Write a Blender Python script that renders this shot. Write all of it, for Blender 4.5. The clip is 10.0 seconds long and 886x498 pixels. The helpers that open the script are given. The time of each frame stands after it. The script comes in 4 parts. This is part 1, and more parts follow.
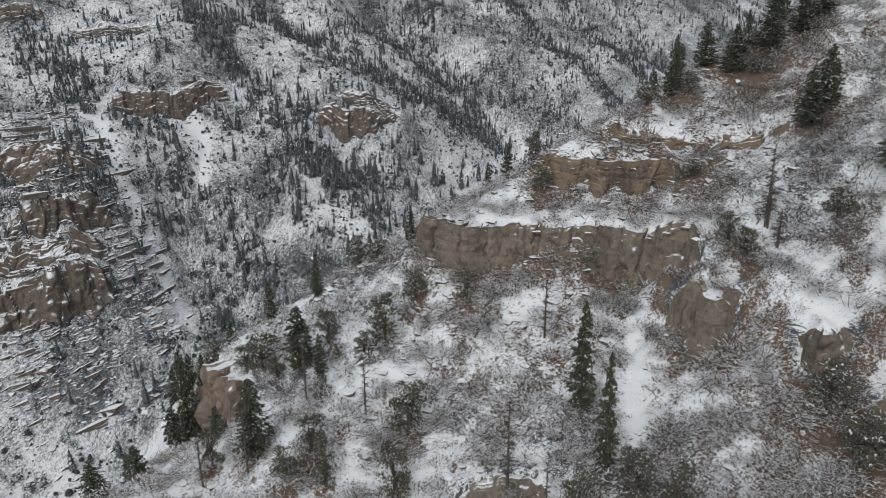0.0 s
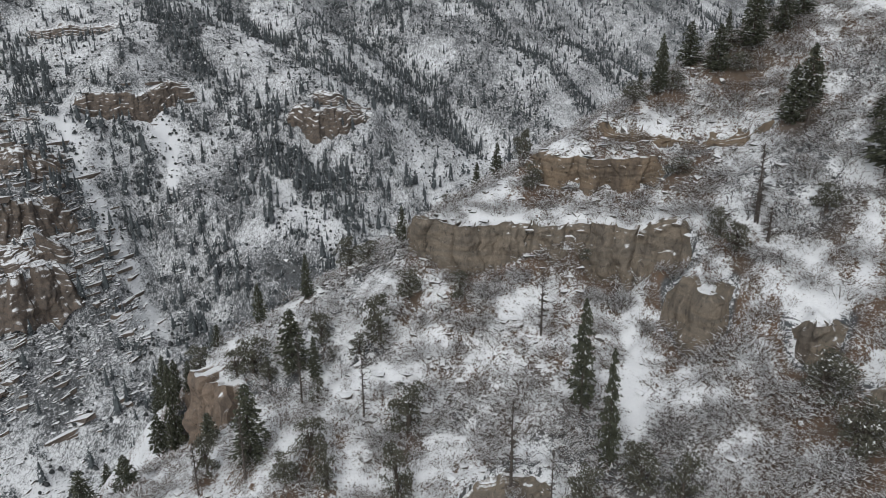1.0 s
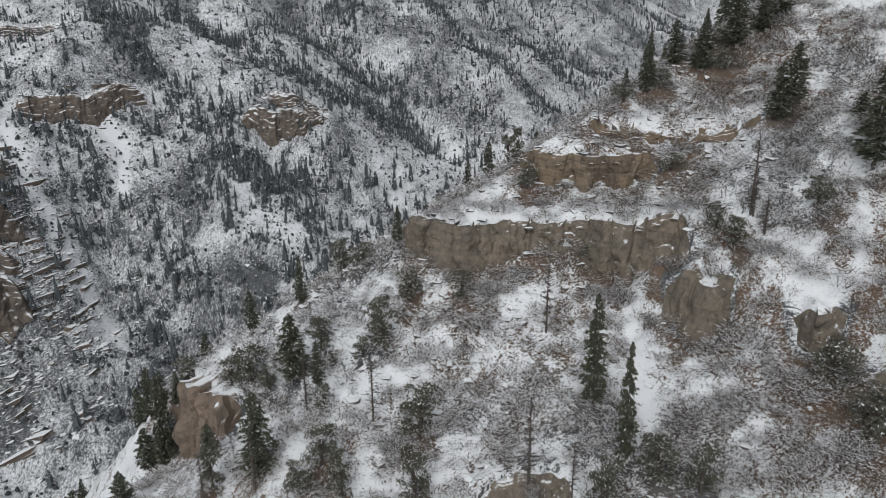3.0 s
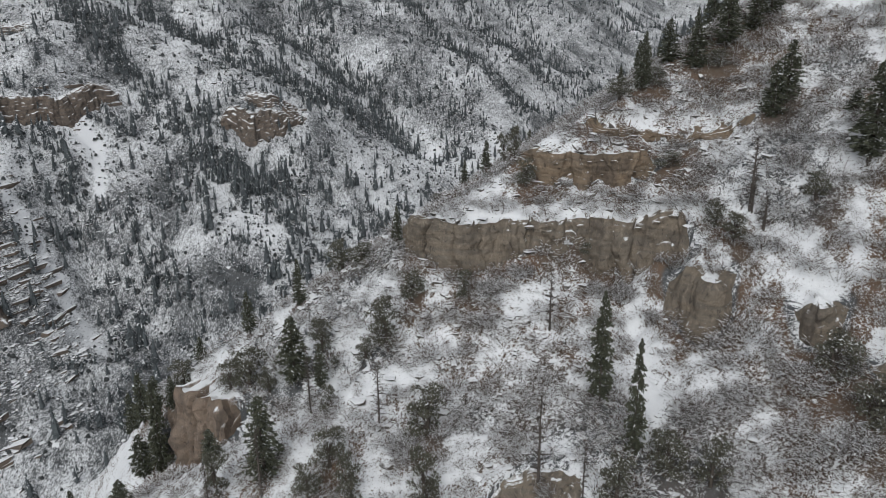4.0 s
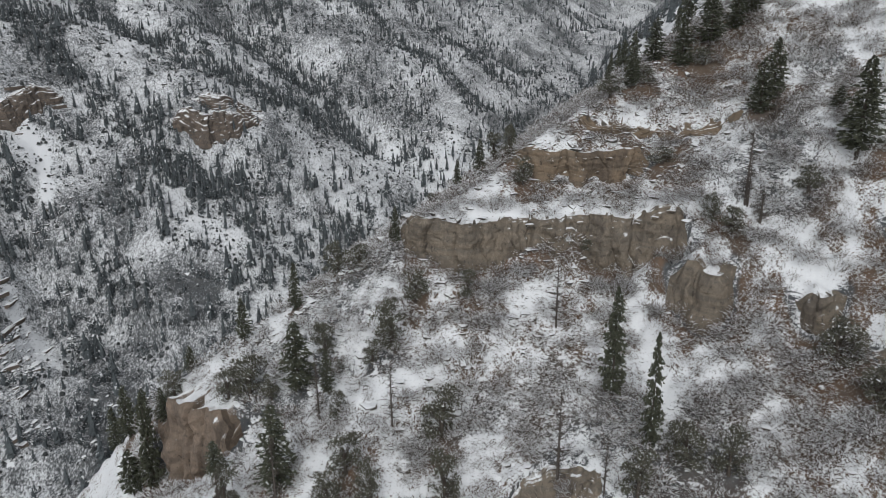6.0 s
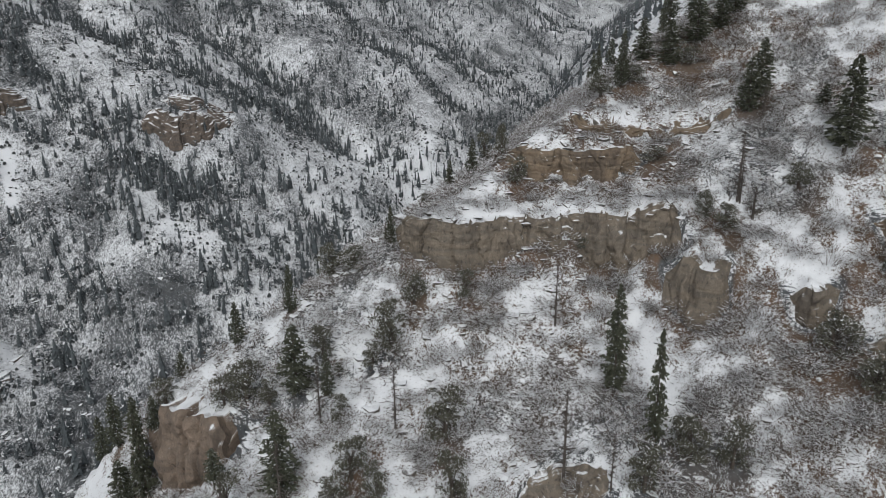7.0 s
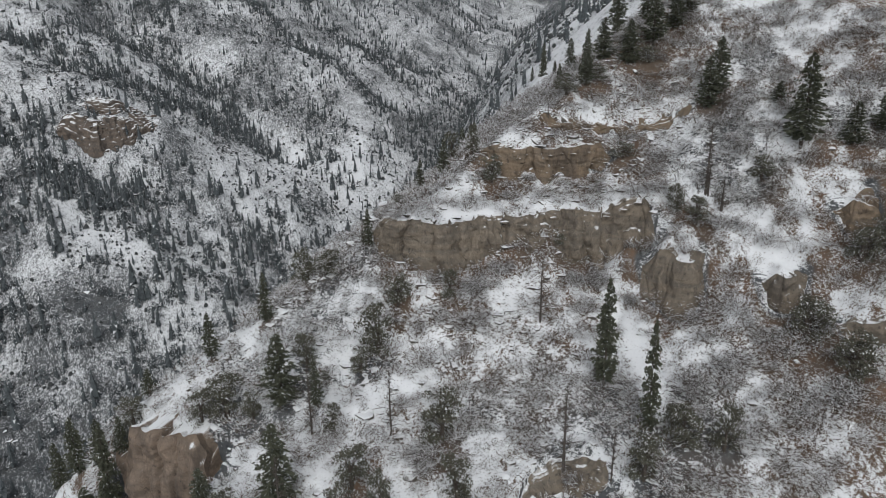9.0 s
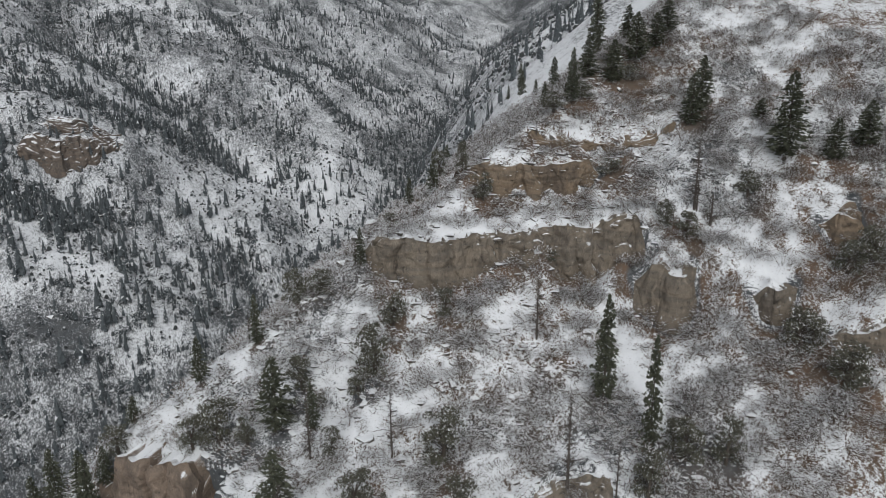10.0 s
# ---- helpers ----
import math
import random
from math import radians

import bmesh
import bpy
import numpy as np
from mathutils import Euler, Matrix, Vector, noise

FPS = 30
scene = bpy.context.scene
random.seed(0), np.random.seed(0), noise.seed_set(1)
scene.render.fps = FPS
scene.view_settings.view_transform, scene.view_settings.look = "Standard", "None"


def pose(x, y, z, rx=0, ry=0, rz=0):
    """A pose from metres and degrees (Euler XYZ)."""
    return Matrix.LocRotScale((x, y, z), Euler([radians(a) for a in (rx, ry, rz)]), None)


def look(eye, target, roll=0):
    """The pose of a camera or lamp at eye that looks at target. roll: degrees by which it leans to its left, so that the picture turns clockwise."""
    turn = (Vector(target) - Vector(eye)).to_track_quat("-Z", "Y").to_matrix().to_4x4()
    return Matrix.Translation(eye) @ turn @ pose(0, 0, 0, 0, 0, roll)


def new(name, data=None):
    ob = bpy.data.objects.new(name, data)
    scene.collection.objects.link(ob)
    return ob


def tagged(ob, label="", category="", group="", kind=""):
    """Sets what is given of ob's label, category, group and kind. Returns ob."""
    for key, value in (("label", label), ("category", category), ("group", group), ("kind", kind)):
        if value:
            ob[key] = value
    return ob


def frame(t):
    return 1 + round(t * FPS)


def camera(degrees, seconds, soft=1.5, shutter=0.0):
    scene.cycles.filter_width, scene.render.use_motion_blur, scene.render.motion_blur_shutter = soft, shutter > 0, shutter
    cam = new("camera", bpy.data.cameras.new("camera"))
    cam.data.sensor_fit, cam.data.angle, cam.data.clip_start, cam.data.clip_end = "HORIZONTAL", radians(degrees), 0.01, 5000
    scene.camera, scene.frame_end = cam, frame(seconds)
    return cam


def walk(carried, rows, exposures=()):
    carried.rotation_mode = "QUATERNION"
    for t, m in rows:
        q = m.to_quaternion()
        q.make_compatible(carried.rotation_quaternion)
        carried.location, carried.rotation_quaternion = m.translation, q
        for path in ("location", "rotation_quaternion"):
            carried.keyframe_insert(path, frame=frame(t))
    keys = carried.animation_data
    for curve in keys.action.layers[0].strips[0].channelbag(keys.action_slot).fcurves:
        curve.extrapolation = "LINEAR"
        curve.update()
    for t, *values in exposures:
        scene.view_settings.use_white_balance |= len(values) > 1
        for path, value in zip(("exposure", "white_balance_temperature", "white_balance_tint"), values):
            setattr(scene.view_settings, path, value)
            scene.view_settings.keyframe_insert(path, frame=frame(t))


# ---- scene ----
cam = camera(67.6, 10.0, soft=0.5)
PATH = [
    (0, (0.023, 0.062, 100.017), (-0.036, 1.966, 99.408), -0.6),
    (0.5, (-1.45, 0.124, 99.968), (-1.464, 2.029, 99.358), -0.6),
    (1, (-2.949, 0.24, 99.926), (-2.912, 2.144, 99.317), -0.6),
    (1.5, (-4.382, 0.369, 99.884), (-4.302, 2.272, 99.274), -0.6),
    (2, (-5.813, 0.533, 99.857), (-5.697, 2.434, 99.246), -0.7),
    (2.5, (-7.187, 0.743, 99.832), (-7.038, 2.642, 99.222), -0.7),
    (4, (-11.342, 1.57, 99.7), (-11.09, 3.458, 99.089), -0.7),
    (4.5, (-12.773, 1.898, 99.668), (-12.486, 3.781, 99.056), -0.7),
    (5, (-14.206, 2.27, 99.64), (-13.885, 4.147, 99.028), -0.7),
    (5.5, (-15.647, 2.683, 99.602), (-15.286, 4.552, 98.99), -0.7),
    (7, (-20.01, 4.124, 99.544), (-19.526, 5.965, 98.931), -0.7),
    (7.5, (-21.485, 4.658, 99.54), (-20.939, 6.481, 98.926), -0.7),
    (8, (-22.937, 5.253, 99.52), (-22.333, 7.058, 98.905), -0.7),
    (8.5, (-24.333, 5.915, 99.487), (-23.684, 7.704, 98.872), -0.7),
    (9, (-25.725, 6.668, 99.444), (-25.032, 8.441, 98.83), -0.7),
    (9.5, (-27.104, 7.496, 99.42), (-26.361, 9.256, 98.829), -0.7),
    (10, (-28.438, 8.363, 99.408), (-27.646, 10.11, 98.843), -0.6),
]
walk(cam, [(t, look(eye, target, roll)) for t, eye, target, roll in PATH])

# ---- light: an overcast winter day ----
world = bpy.data.worlds.new("overcast_sky")
scene.world = world
world.use_nodes = True
wn, wl = world.node_tree.nodes, world.node_tree.links
wn.clear()
sky = wn.new("ShaderNodeTexSky")
sky.sky_type, sky.sun_disc = "NISHITA", False
sky.sun_elevation, sky.sun_rotation = radians(48), radians(200)
sky.air_density, sky.dust_density, sky.ozone_density, sky.altitude = 1.0, 4.0, 1.0, 1800
pale = wn.new("ShaderNodeHueSaturation")
pale.inputs["Saturation"].default_value = 0.21
backg = wn.new("ShaderNodeBackground")
backg.inputs["Strength"].default_value = 0.105
wout = wn.new("ShaderNodeOutputWorld")
wl.new(sky.outputs["Color"], pale.inputs["Color"])
wl.new(pale.outputs["Color"], backg.inputs["Color"])
wl.new(backg.outputs["Background"], wout.inputs["Surface"])
sun = new("sun", bpy.data.lights.new("sun", "SUN"))
sun.data.energy, sun.data.angle, sun.data.color = 0.7, radians(40), (0.97, 0.98, 0.945)
sun.matrix_world = look((0, 0, 200), (0.34 * 64, 0.94 * 64, 200 - 71))
scene.view_settings.exposure = 0.40


# ---- near trees: plan place, height, width of crown ----
FIRS = [
    (-19.3, 70.4, 7.8, 3.9), (-21.7, 58.8, 8.6, 3.7), (11.5, 57.0, 11.8, 2.5), (12.8, 51.4, 11.6, 1.9), (26.4, 85.8, 6.8, 1.9), (33.8, 86.6, 5.6, 2.9),
    (38.4, 87.5, 6.7, 3.4), (38.5, 75.8, 6.4, 3.0), (40.3, 76.2, 7.1, 3.2), (42.2, 87.8, 4.6, 3.0), (42.3, 64.0, 10.3, 4.3), (45.1, 70.5, 2.7, 2.3),
    (-6.5, 80.3, 4.9, 1.4), (-19.1, 80.8, 5.8, 1.6), (-25.6, 81.1, 5.6, 1.9), (-38.3, 80.0, 13.2, 2.7), (-16.2, 67.4, 5.2, 1.5), (46.7, 60.8, 4.7, 2.8),
    (50.3, 59.5, 5.5, 3.2), (-39.3, 84.2, 6.1, 2.3), (-42.7, 88.5, 7.7, 2.5), (-36.6, 82.6, 4.5, 1.9), (26.0, 85.4, 4.2, 2.1), (31.0, 88.7, 5.4, 2.9),
    (42.2, 94.2, 5.0, 2.8), (45.0, 88.8, 4.7, 3.2),
]
JUNIPERS_WEST = [
    (-26.7, 59.9, 5.3, 2.8), (-16.1, 72.4, 4.4, 2.8), (-8.9, 69.2, 5.9, 4.1), (-5.5, 72.4, 3.8, 3.4), (-5.5, 59.4, 5.7, 4.5), (-6.5, 53.2, 6.1, 3.3),
    (-27.4, 75.0, 4.5, 3.0), (-24.8, 73.3, 5.2, 4.2), (-22.3, 70.9, 3.4, 2.3), (-25.9, 71.3, 2.6, 2.8), (-15.4, 63.5, 3.1, 2.0), (-15.2, 57.1, 4.8, 3.3),
    (-13.3, 54.1, 5.0, 2.7), (-17.1, 54.5, 4.0, 3.2), (-11.2, 68.0, 3.0, 2.4), (0.3, 71.5, 3.6, 2.2), (-11.1, 81.6, 2.6, 4.3), (-13.6, 83.2, 4.6, 3.7),
    (9.7, 80.3, 3.7, 2.7), (-0.6, 85.6, 2.4, 2.1), (10.0, 94.0, 4.5, 2.5), (9.4, 85.4, 4.4, 2.0), (-35.1, 83.2, 3.8, 3.2), (-14.6, 69.9, 1.5, 1.2),
]
JUNIPERS_EAST = [
    (15.0, 48.7, 4.5, 3.5), (18.0, 46.7, 5.0, 3.1), (14.5, 50.0, 3.7, 2.0), (30.9, 50.3, 4.6, 4.8), (31.0, 45.0, 5.0, 4.4), (14.8, 72.4, 2.8, 2.3),
    (26.3, 76.5, 1.9, 3.7), (28.8, 65.0, 3.6, 3.0), (27.9, 67.5, 3.4, 2.6), (37.0, 64.1, 3.2, 3.2), (10.0, 48.0, 5.0, 3.4), (39.3, 52.0, 4.1, 3.6),
    (41.7, 51.0, 4.4, 3.6), (36.9, 86.2, 2.5, 3.4), (23.2, 85.4, 2.9, 3.9), (28.1, 85.9, 2.5, 3.2), (36.0, 89.2, 2.9, 4.3),
]
BARE_SHRUBS = [
    (18.0, 67.9, 4.6, 4.0), (18.6, 52.0, 5.2, 3.7), (30.7, 62.8, 2.8, 4.4), (36.7, 67.4, 3.9, 3.2), (3.3, 71.5, 3.5, 4.6), (7.2, 72.3, 3.1, 4.0),
    (32.3, 50.4, 3.4, 4.4), (29.0, 43.9, 3.3, 4.1), (-8.5, 58.1, 2.9, 4.1), (4.8, 51.8, 4.0, 2.9), (22.5, 52.6, 2.4, 3.0), (20.3, 64.8, 2.4, 2.6),
    (15.3, 69.1, 3.4, 3.3),
]
EDGE_TREES = [
    (-41.1, 80.8, 6.2, 3.3), (-40.8, 60.7, 5.2, 3.0), (-37.4, 63.6, 4.7, 2.6), (-28.3, 65.5, 3.7, 2.1), (-45.7, 92.0, 7.1, 2.2), (-33.1, 85.5, 3.6, 1.8),
]
SNAGS = [
    (8.9, 65.8, 7.4, 2.5), (-10.2, 61.0, 7.1, 2.4), (-17.3, 64.5, 7.8, 2.2), (4.2, 52.5, 10.7, 3.5), (31.2, 66.6, 8.4, 3.5), (39.2, 73.7, 3.4, 3.4),
    (-7.1, 80.5, 3.8, 1.1), (31.6, 64.3, 3.9, 3.4), (19.4, 83.5, 2.7, 1.1), (7.4, 49.3, 6.2, 1.7), (-21.8, 56.6, 8.0, 2.4), (-26.9, 57.2, 6.2, 2.2),
    (-19.8, 81.7, 4.0, 1.0), (31.3, 66.3, 5.6, 2.2),
]


# ---- materials ----
class Shader:
    """A small hand for writing node materials."""

    def __init__(self, name, rough=0.85):
        self.mat = bpy.data.materials.new(name)
        self.mat.use_nodes = True
        self.n, self.l = self.mat.node_tree.nodes, self.mat.node_tree.links
        self.bsdf = self.n["Principled BSDF"]
        self.bsdf.inputs["Roughness"].default_value = rough
        self.bsdf.inputs["Specular IOR Level"].default_value = 0.2
        self.pos = self.n.new("ShaderNodeNewGeometry").outputs["Position"]

    def put(self, value, socket):
        if isinstance(value, bpy.types.NodeSocket):
            self.l.new(value, socket)
        elif value is not None:
            socket.default_value = value

    def noise(self, scale, detail=4, rough=0.55, stretch=None, warp=0.0):
        node = self.n.new("ShaderNodeTexNoise")
        src = self.pos
        if stretch:
            m = self.n.new("ShaderNodeVectorMath")
            m.operation = "MULTIPLY"
            self.l.new(src, m.inputs[0])
            m.inputs[1].default_value = stretch
            src = m.outputs[0]
        self.l.new(src, node.inputs["Vector"])
        node.inputs["Scale"].default_value, node.inputs["Detail"].default_value = scale, detail
        node.inputs["Roughness"].default_value, node.inputs["Distortion"].default_value = rough, warp
        return node.outputs["Fac"]

    def math(self, op, a, b=0.0, c=None, clamp=False):
        node = self.n.new("ShaderNodeMath")
        node.operation, node.use_clamp = op, clamp
        self.put(a, node.inputs[0]), self.put(b, node.inputs[1])
        if c is not None:
            self.put(c, node.inputs[2])
        return node.outputs[0]

    def ramp(self, x, a, b):
        node = self.n.new("ShaderNodeMapRange")
        node.interpolation_type = "SMOOTHSTEP"
        self.put(x, node.inputs["Value"])
        self.put(a, node.inputs["From Min"]), self.put(b, node.inputs["From Max"])
        return node.outputs["Result"]

    def mix(self, f, a, b):
        node = self.n.new("ShaderNodeMix")
        node.data_type = "RGBA"
        self.put(f, node.inputs["Factor"])
        self.put((*a, 1) if isinstance(a, tuple) else a, node.inputs["A"])
        self.put((*b, 1) if isinstance(b, tuple) else b, node.inputs["B"])
        return node.outputs["Result"]

    def up(self):
        sep = self.n.new("ShaderNodeSeparateXYZ")
        self.l.new(self.n.new("ShaderNodeNewGeometry").outputs["Normal"], sep.inputs[0])
        return sep.outputs["Z"]

    def attribute(self, name):
        node = self.n.new("ShaderNodeAttribute")
        node.attribute_name = name
        return node.outputs["Fac"]

    def island(self):
        return self.n.new("ShaderNodeNewGeometry").outputs["Random Per Island"]

    def each(self):
        return self.n.new("ShaderNodeObjectInfo").outputs["Random"]

    def bump(self, height, distance, strength=0.6):
        node = self.n.new("ShaderNodeBump")
        node.inputs["Strength"].default_value, node.inputs["Distance"].default_value = strength, distance
        self.put(height, node.inputs["Height"])
        self.l.new(node.outputs["Normal"], self.bsdf.inputs["Normal"])

    def done(self, colour, rough=None):
        self.put((*colour, 1) if isinstance(colour, tuple) else colour, self.bsdf.inputs["Base Color"])
        self.put(rough, self.bsdf.inputs["Roughness"])
        return self.mat


SNOW = (0.87, 0.885, 0.90)


def rock_colour(s, warm, grey, dark):
    beds = s.noise(0.55, 5, 0.6, (0.25, 0.25, 2.6), 0.4)
    stain = s.noise(0.35, 6, 0.65, (1.0, 1.0, 0.22))
    grain = s.noise(5.0, 5, 0.7)
    flakes = s.noise(1.7, 5, 0.7, (1.0, 1.0, 0.6), 0.6)
    c = s.mix(s.ramp(beds, 0.35, 0.65), grey, warm)
    c = s.mix(s.math("MULTIPLY", s.ramp(flakes, 0.52, 0.66), 0.6), c, tuple(1.5 * v for v in warm))
    c = s.mix(s.ramp(stain, 0.48, 0.72), c, dark)
    c = s.mix(s.math("MULTIPLY", s.ramp(flakes, 0.44, 0.33), 0.75), c, tuple(0.6 * v for v in dark))
    return s.mix(s.math("MULTIPLY", s.ramp(grain, 0.48, 0.7), 0.5), c, dark), s.math("ADD", grain, flakes), beds


def ground_material():
    s = Shader("snowy_ground", 0.8)
    cover, rocky, up = s.attribute("cover"), s.attribute("rock"), s.up()
    far = s.attribute("coarse")
    big, mid, fine = s.noise(0.16, 5, 0.6), s.noise(0.75, 6, 0.72, (1, 0.75, 0.75), 0.5), s.noise(3.4, 6, 0.75, None, 0.5)
    frost, tufts = s.noise(0.9, 5, 0.75, (1, 0.55, 0.6), 0.3), s.noise(2.2, 4, 0.7, (1, 0.55, 0.6), 0.2)
    wide, crisp = s.noise(0.30, 4, 0.7, None, 0.8), s.noise(8.5, 5, 0.75, None, 0.3)
    streak = s.noise(0.7, 5, 0.7, (0.55, 0.55, 3.2), 0.6)
    # Rock tones shifted to blue-grey, so far ground holds haze in its colour.
    hazed_rock, grain, beds = rock_colour(s, (0.116, 0.119, 0.121), (0.104, 0.112, 0.118), (0.062, 0.067, 0.071))
    soil = s.mix(s.ramp(big, 0.4, 0.62), (0.170, 0.110, 0.074), (0.136, 0.100, 0.074))
    litter = s.mix(s.ramp(fine, 0.4, 0.65), soil, (0.15, 0.125, 0.105))
    bare = s.mix(s.math("MAXIMUM", s.ramp(up, 0.40, 0.28), s.ramp(rocky, 0.45, 0.75)), litter, hazed_rock)
    level = s.math("ADD", s.math("MULTIPLY", mid, 0.27), s.math("MULTIPLY", fine, 0.40))
    level = s.math("ADD", level, s.math("MULTIPLY", crisp, 0.34))
    level = s.math("SUBTRACT", level, 0.057)
    level = s.math("ADD", level, s.math("MULTIPLY", s.math("MULTIPLY", s.math("SUBTRACT", streak, 0.5), 0.9), s.ramp(rocky, 0.8, 1.0)))
    level = s.math("ADD", level, s.math("MULTIPLY", wide, 0.10))
    speckle = s.math("ADD", s.math("MULTIPLY", frost, 0.45), s.math("MULTIPLY", tufts, 0.45))
    level = s.math("ADD", s.math("MULTIPLY", level, s.math("SUBTRACT", 1.0, far)), s.math("MULTIPLY", speckle, far))
    level = s.math("ADD", level, s.math("MULTIPLY", far, 0.05))
    level = s.math("ADD", level, s.math("MULTIPLY", s.math("SUBTRACT", big, 0.5), 0.08))
    level = s.math("ADD", level, s.math("SUBTRACT", cover, 0.5))
    steep = s.ramp(up, 0.15, 0.42)
    level = s.math("ADD", level, s.math("MULTIPLY", s.math("SUBTRACT", steep, 1.0), 0.17))
    snow = s.ramp(level, s.math("SUBTRACT", 0.485, s.math("MULTIPLY", far, 0.075)), s.math("ADD", 0.505, s.math("MULTIPLY", far, 0.085)))
    tone = s.mix(s.ramp(fine, 0.35, 0.7), (0.82, 0.835, 0.855), SNOW)
    s.bump(s.math("ADD", s.math("MULTIPLY", snow, 0.5), s.math("ADD", mid, s.math("MULTIPLY", fine, 0.5))), 0.22, 0.7)
    return s.done(s.mix(snow, bare, tone), s.mix(snow, (0.9, 0.9, 0.9), (0.6, 0.6, 0.6)))


def rock_material(name, warm, grey, dark, snow_from=0.5, snow_to=0.72):
    s = Shader(name, 0.88)
    c, grain, beds = rock_colour(s, warm, grey, dark)
    mottle = s.noise(2.2, 4, 0.65)
    lie = s.math("ADD", s.up(), s.math("MULTIPLY", s.math("SUBTRACT", mottle, 0.5), 0.35))
    snow = s.ramp(lie, snow_from, snow_to)
    s.bump(s.math("ADD", s.math("MULTIPLY", grain, 0.35), s.math("ADD", beds, s.math("MULTIPLY", mottle, 0.6))), 0.25, 0.8)
    return s.done(s.mix(snow, c, SNOW))


def plain_material(name, a, b, scale, rough=0.9, frost=0.0, island=0.5, low=0.25, high=0.6):
    s = Shader(name, rough)
    c = s.mix(s.ramp(s.noise(scale, 4, 0.6), 0.35, 0.65), a, b)
    if island:
        c = s.mix(s.math("MULTIPLY", s.island(), island), c, tuple(0.45 * v for v in a))
    if frost:
        lie = s.math("ABSOLUTE", s.up())
        flecks = s.math("MULTIPLY", s.ramp(s.island(), 1.0 - frost, 1.02 - frost), s.ramp(lie, low, high))
        c = s.mix(s.math("MULTIPLY", flecks, 0.85), c, SNOW)
    return s.done(c)


GROUND = ground_material()
CLIFF = rock_material("grey_brown_sandstone", (0.215, 0.178, 0.138), (0.168, 0.147, 0.122), (0.10, 0.086, 0.073), 0.76, 0.94)
CLIFF_WARM = rock_material("ochre_sandstone", (0.225, 0.170, 0.120), (0.17, 0.138, 0.106), (0.10, 0.080, 0.064), 0.84, 0.97)
CLIFF_FAR = rock_material("brown_layered_sandstone", (0.170, 0.134, 0.108), (0.134, 0.115, 0.100), (0.080, 0.071, 0.064), 0.62, 0.88)
CLIFF_RED = rock_material("reddish_sandstone", (0.24, 0.183, 0.14), (0.185, 0.148, 0.12), (0.115, 0.094, 0.078), 0.72, 0.9)
STONE = rock_material("weathered_stone", (0.145, 0.13, 0.112), (0.115, 0.107, 0.098), (0.06, 0.056, 0.052), 0.55, 0.8)
BARK = plain_material("grey_brown_bark", (0.125, 0.105, 0.09), (0.08, 0.068, 0.058), 6.0)
DEADWOOD = plain_material("weathered_dead_wood", (0.15, 0.13, 0.115), (0.085, 0.075, 0.068), 5.0)
FIR = plain_material("fir_needles", (0.122, 0.128, 0.090), (0.085, 0.092, 0.068), 3.0, frost=0.09)
JUNIPER = plain_material("juniper_foliage", (0.150, 0.146, 0.112), (0.108, 0.106, 0.082), 3.0, frost=0.2)
# Far needles paler and bluer than the near firs: distance haze in the colour.
HAZED_FIR = plain_material("hazed_distant_fir_needles", (0.132, 0.149, 0.156), (0.104, 0.118, 0.125), 0.8, frost=0.12, island=0.5)
# Scrub grey cooled to carry the haze of the far side.
HAZED_SCRUB = plain_material("hazed_grey_scrub", (0.088, 0.094, 0.094), (0.060, 0.064, 0.065), 0.9, frost=0.15)
BRANCH = plain_material("brown_bare_branches", (0.16, 0.137, 0.124), (0.11, 0.092, 0.083), 2.0, frost=0.50, low=0.1, high=0.35)
TWIG = plain_material("grey_brown_twigs", (0.160, 0.122, 0.099), (0.104, 0.080, 0.066), 2.0, frost=0.55, low=0.1, high=0.35)

# ---- the shape of the land ----
_T = np.random.RandomState(7).rand(256, 256)


def vnoise(x, y):
    """Smooth noise, -1 to 1, of wavelength about 1."""
    i, j = np.floor(x).astype(int), np.floor(y).astype(int)
    u, v = x - i, y - j
    u, v = u * u * (3 - 2 * u), v * v * (3 - 2 * v)
    i0, i1, j0, j1 = i & 255, (i + 1) & 255, j & 255, (j + 1) & 255
    return 2 * ((_T[i0, j0] * (1 - u) + _T[i1, j0] * u) * (1 - v) + (_T[i0, j1] * (1 - u) + _T[i1, j1] * u) * v) - 1


def fbm(x, y, octaves=4, gain=0.5):
    total, a = 0.0, 1.0
    for k in range(octaves):
        total = total + a * vnoise(x + 17.3 * k, y - 9.1 * k)
        x, y, a = 1.63 * x + 1.22 * y, -1.22 * x + 1.63 * y, a * gain
    return total


def line_distance(x, y, line):
    """Distance to a line of plan points (plus on its left) and how far along it, in points."""
    best, side, along = np.full(np.shape(x), 1e9), np.zeros(np.shape(x)), np.zeros(np.shape(x))
    for k in range(len(line) - 1):
        (ax, ay), (bx, by) = line[k][:2], line[k + 1][:2]
        ux, uy = bx - ax, by - ay
        s = np.clip(((x - ax) * ux + (y - ay) * uy) / (ux * ux + uy * uy), 0, 1)
        d = np.hypot(x - ax - s * ux, y - ay - s * uy)
        cross = ux * (y - ay) - uy * (x - ax)
        near = d < best - 1e-9
        best, along = np.where(near, d, best), np.where(near, k + s, along)
        side = np.where(near, np.sign(cross), side)
    return best * np.where(side == 0, 1, side), along


def softmin(a, b, k):
    h = np.clip(0.5 + 0.5 * (b - a) / k, 0, 1)
    return b * (1 - h) + a * h - k * h * (1 - h)


def softplus(x, k):
    return k * np.logaddexp(0, x / k)


def smooth(a, b, x):
    t = np.clip((x - a) / (b - a), 0, 1)
    return t * t * (3 - 2 * t)


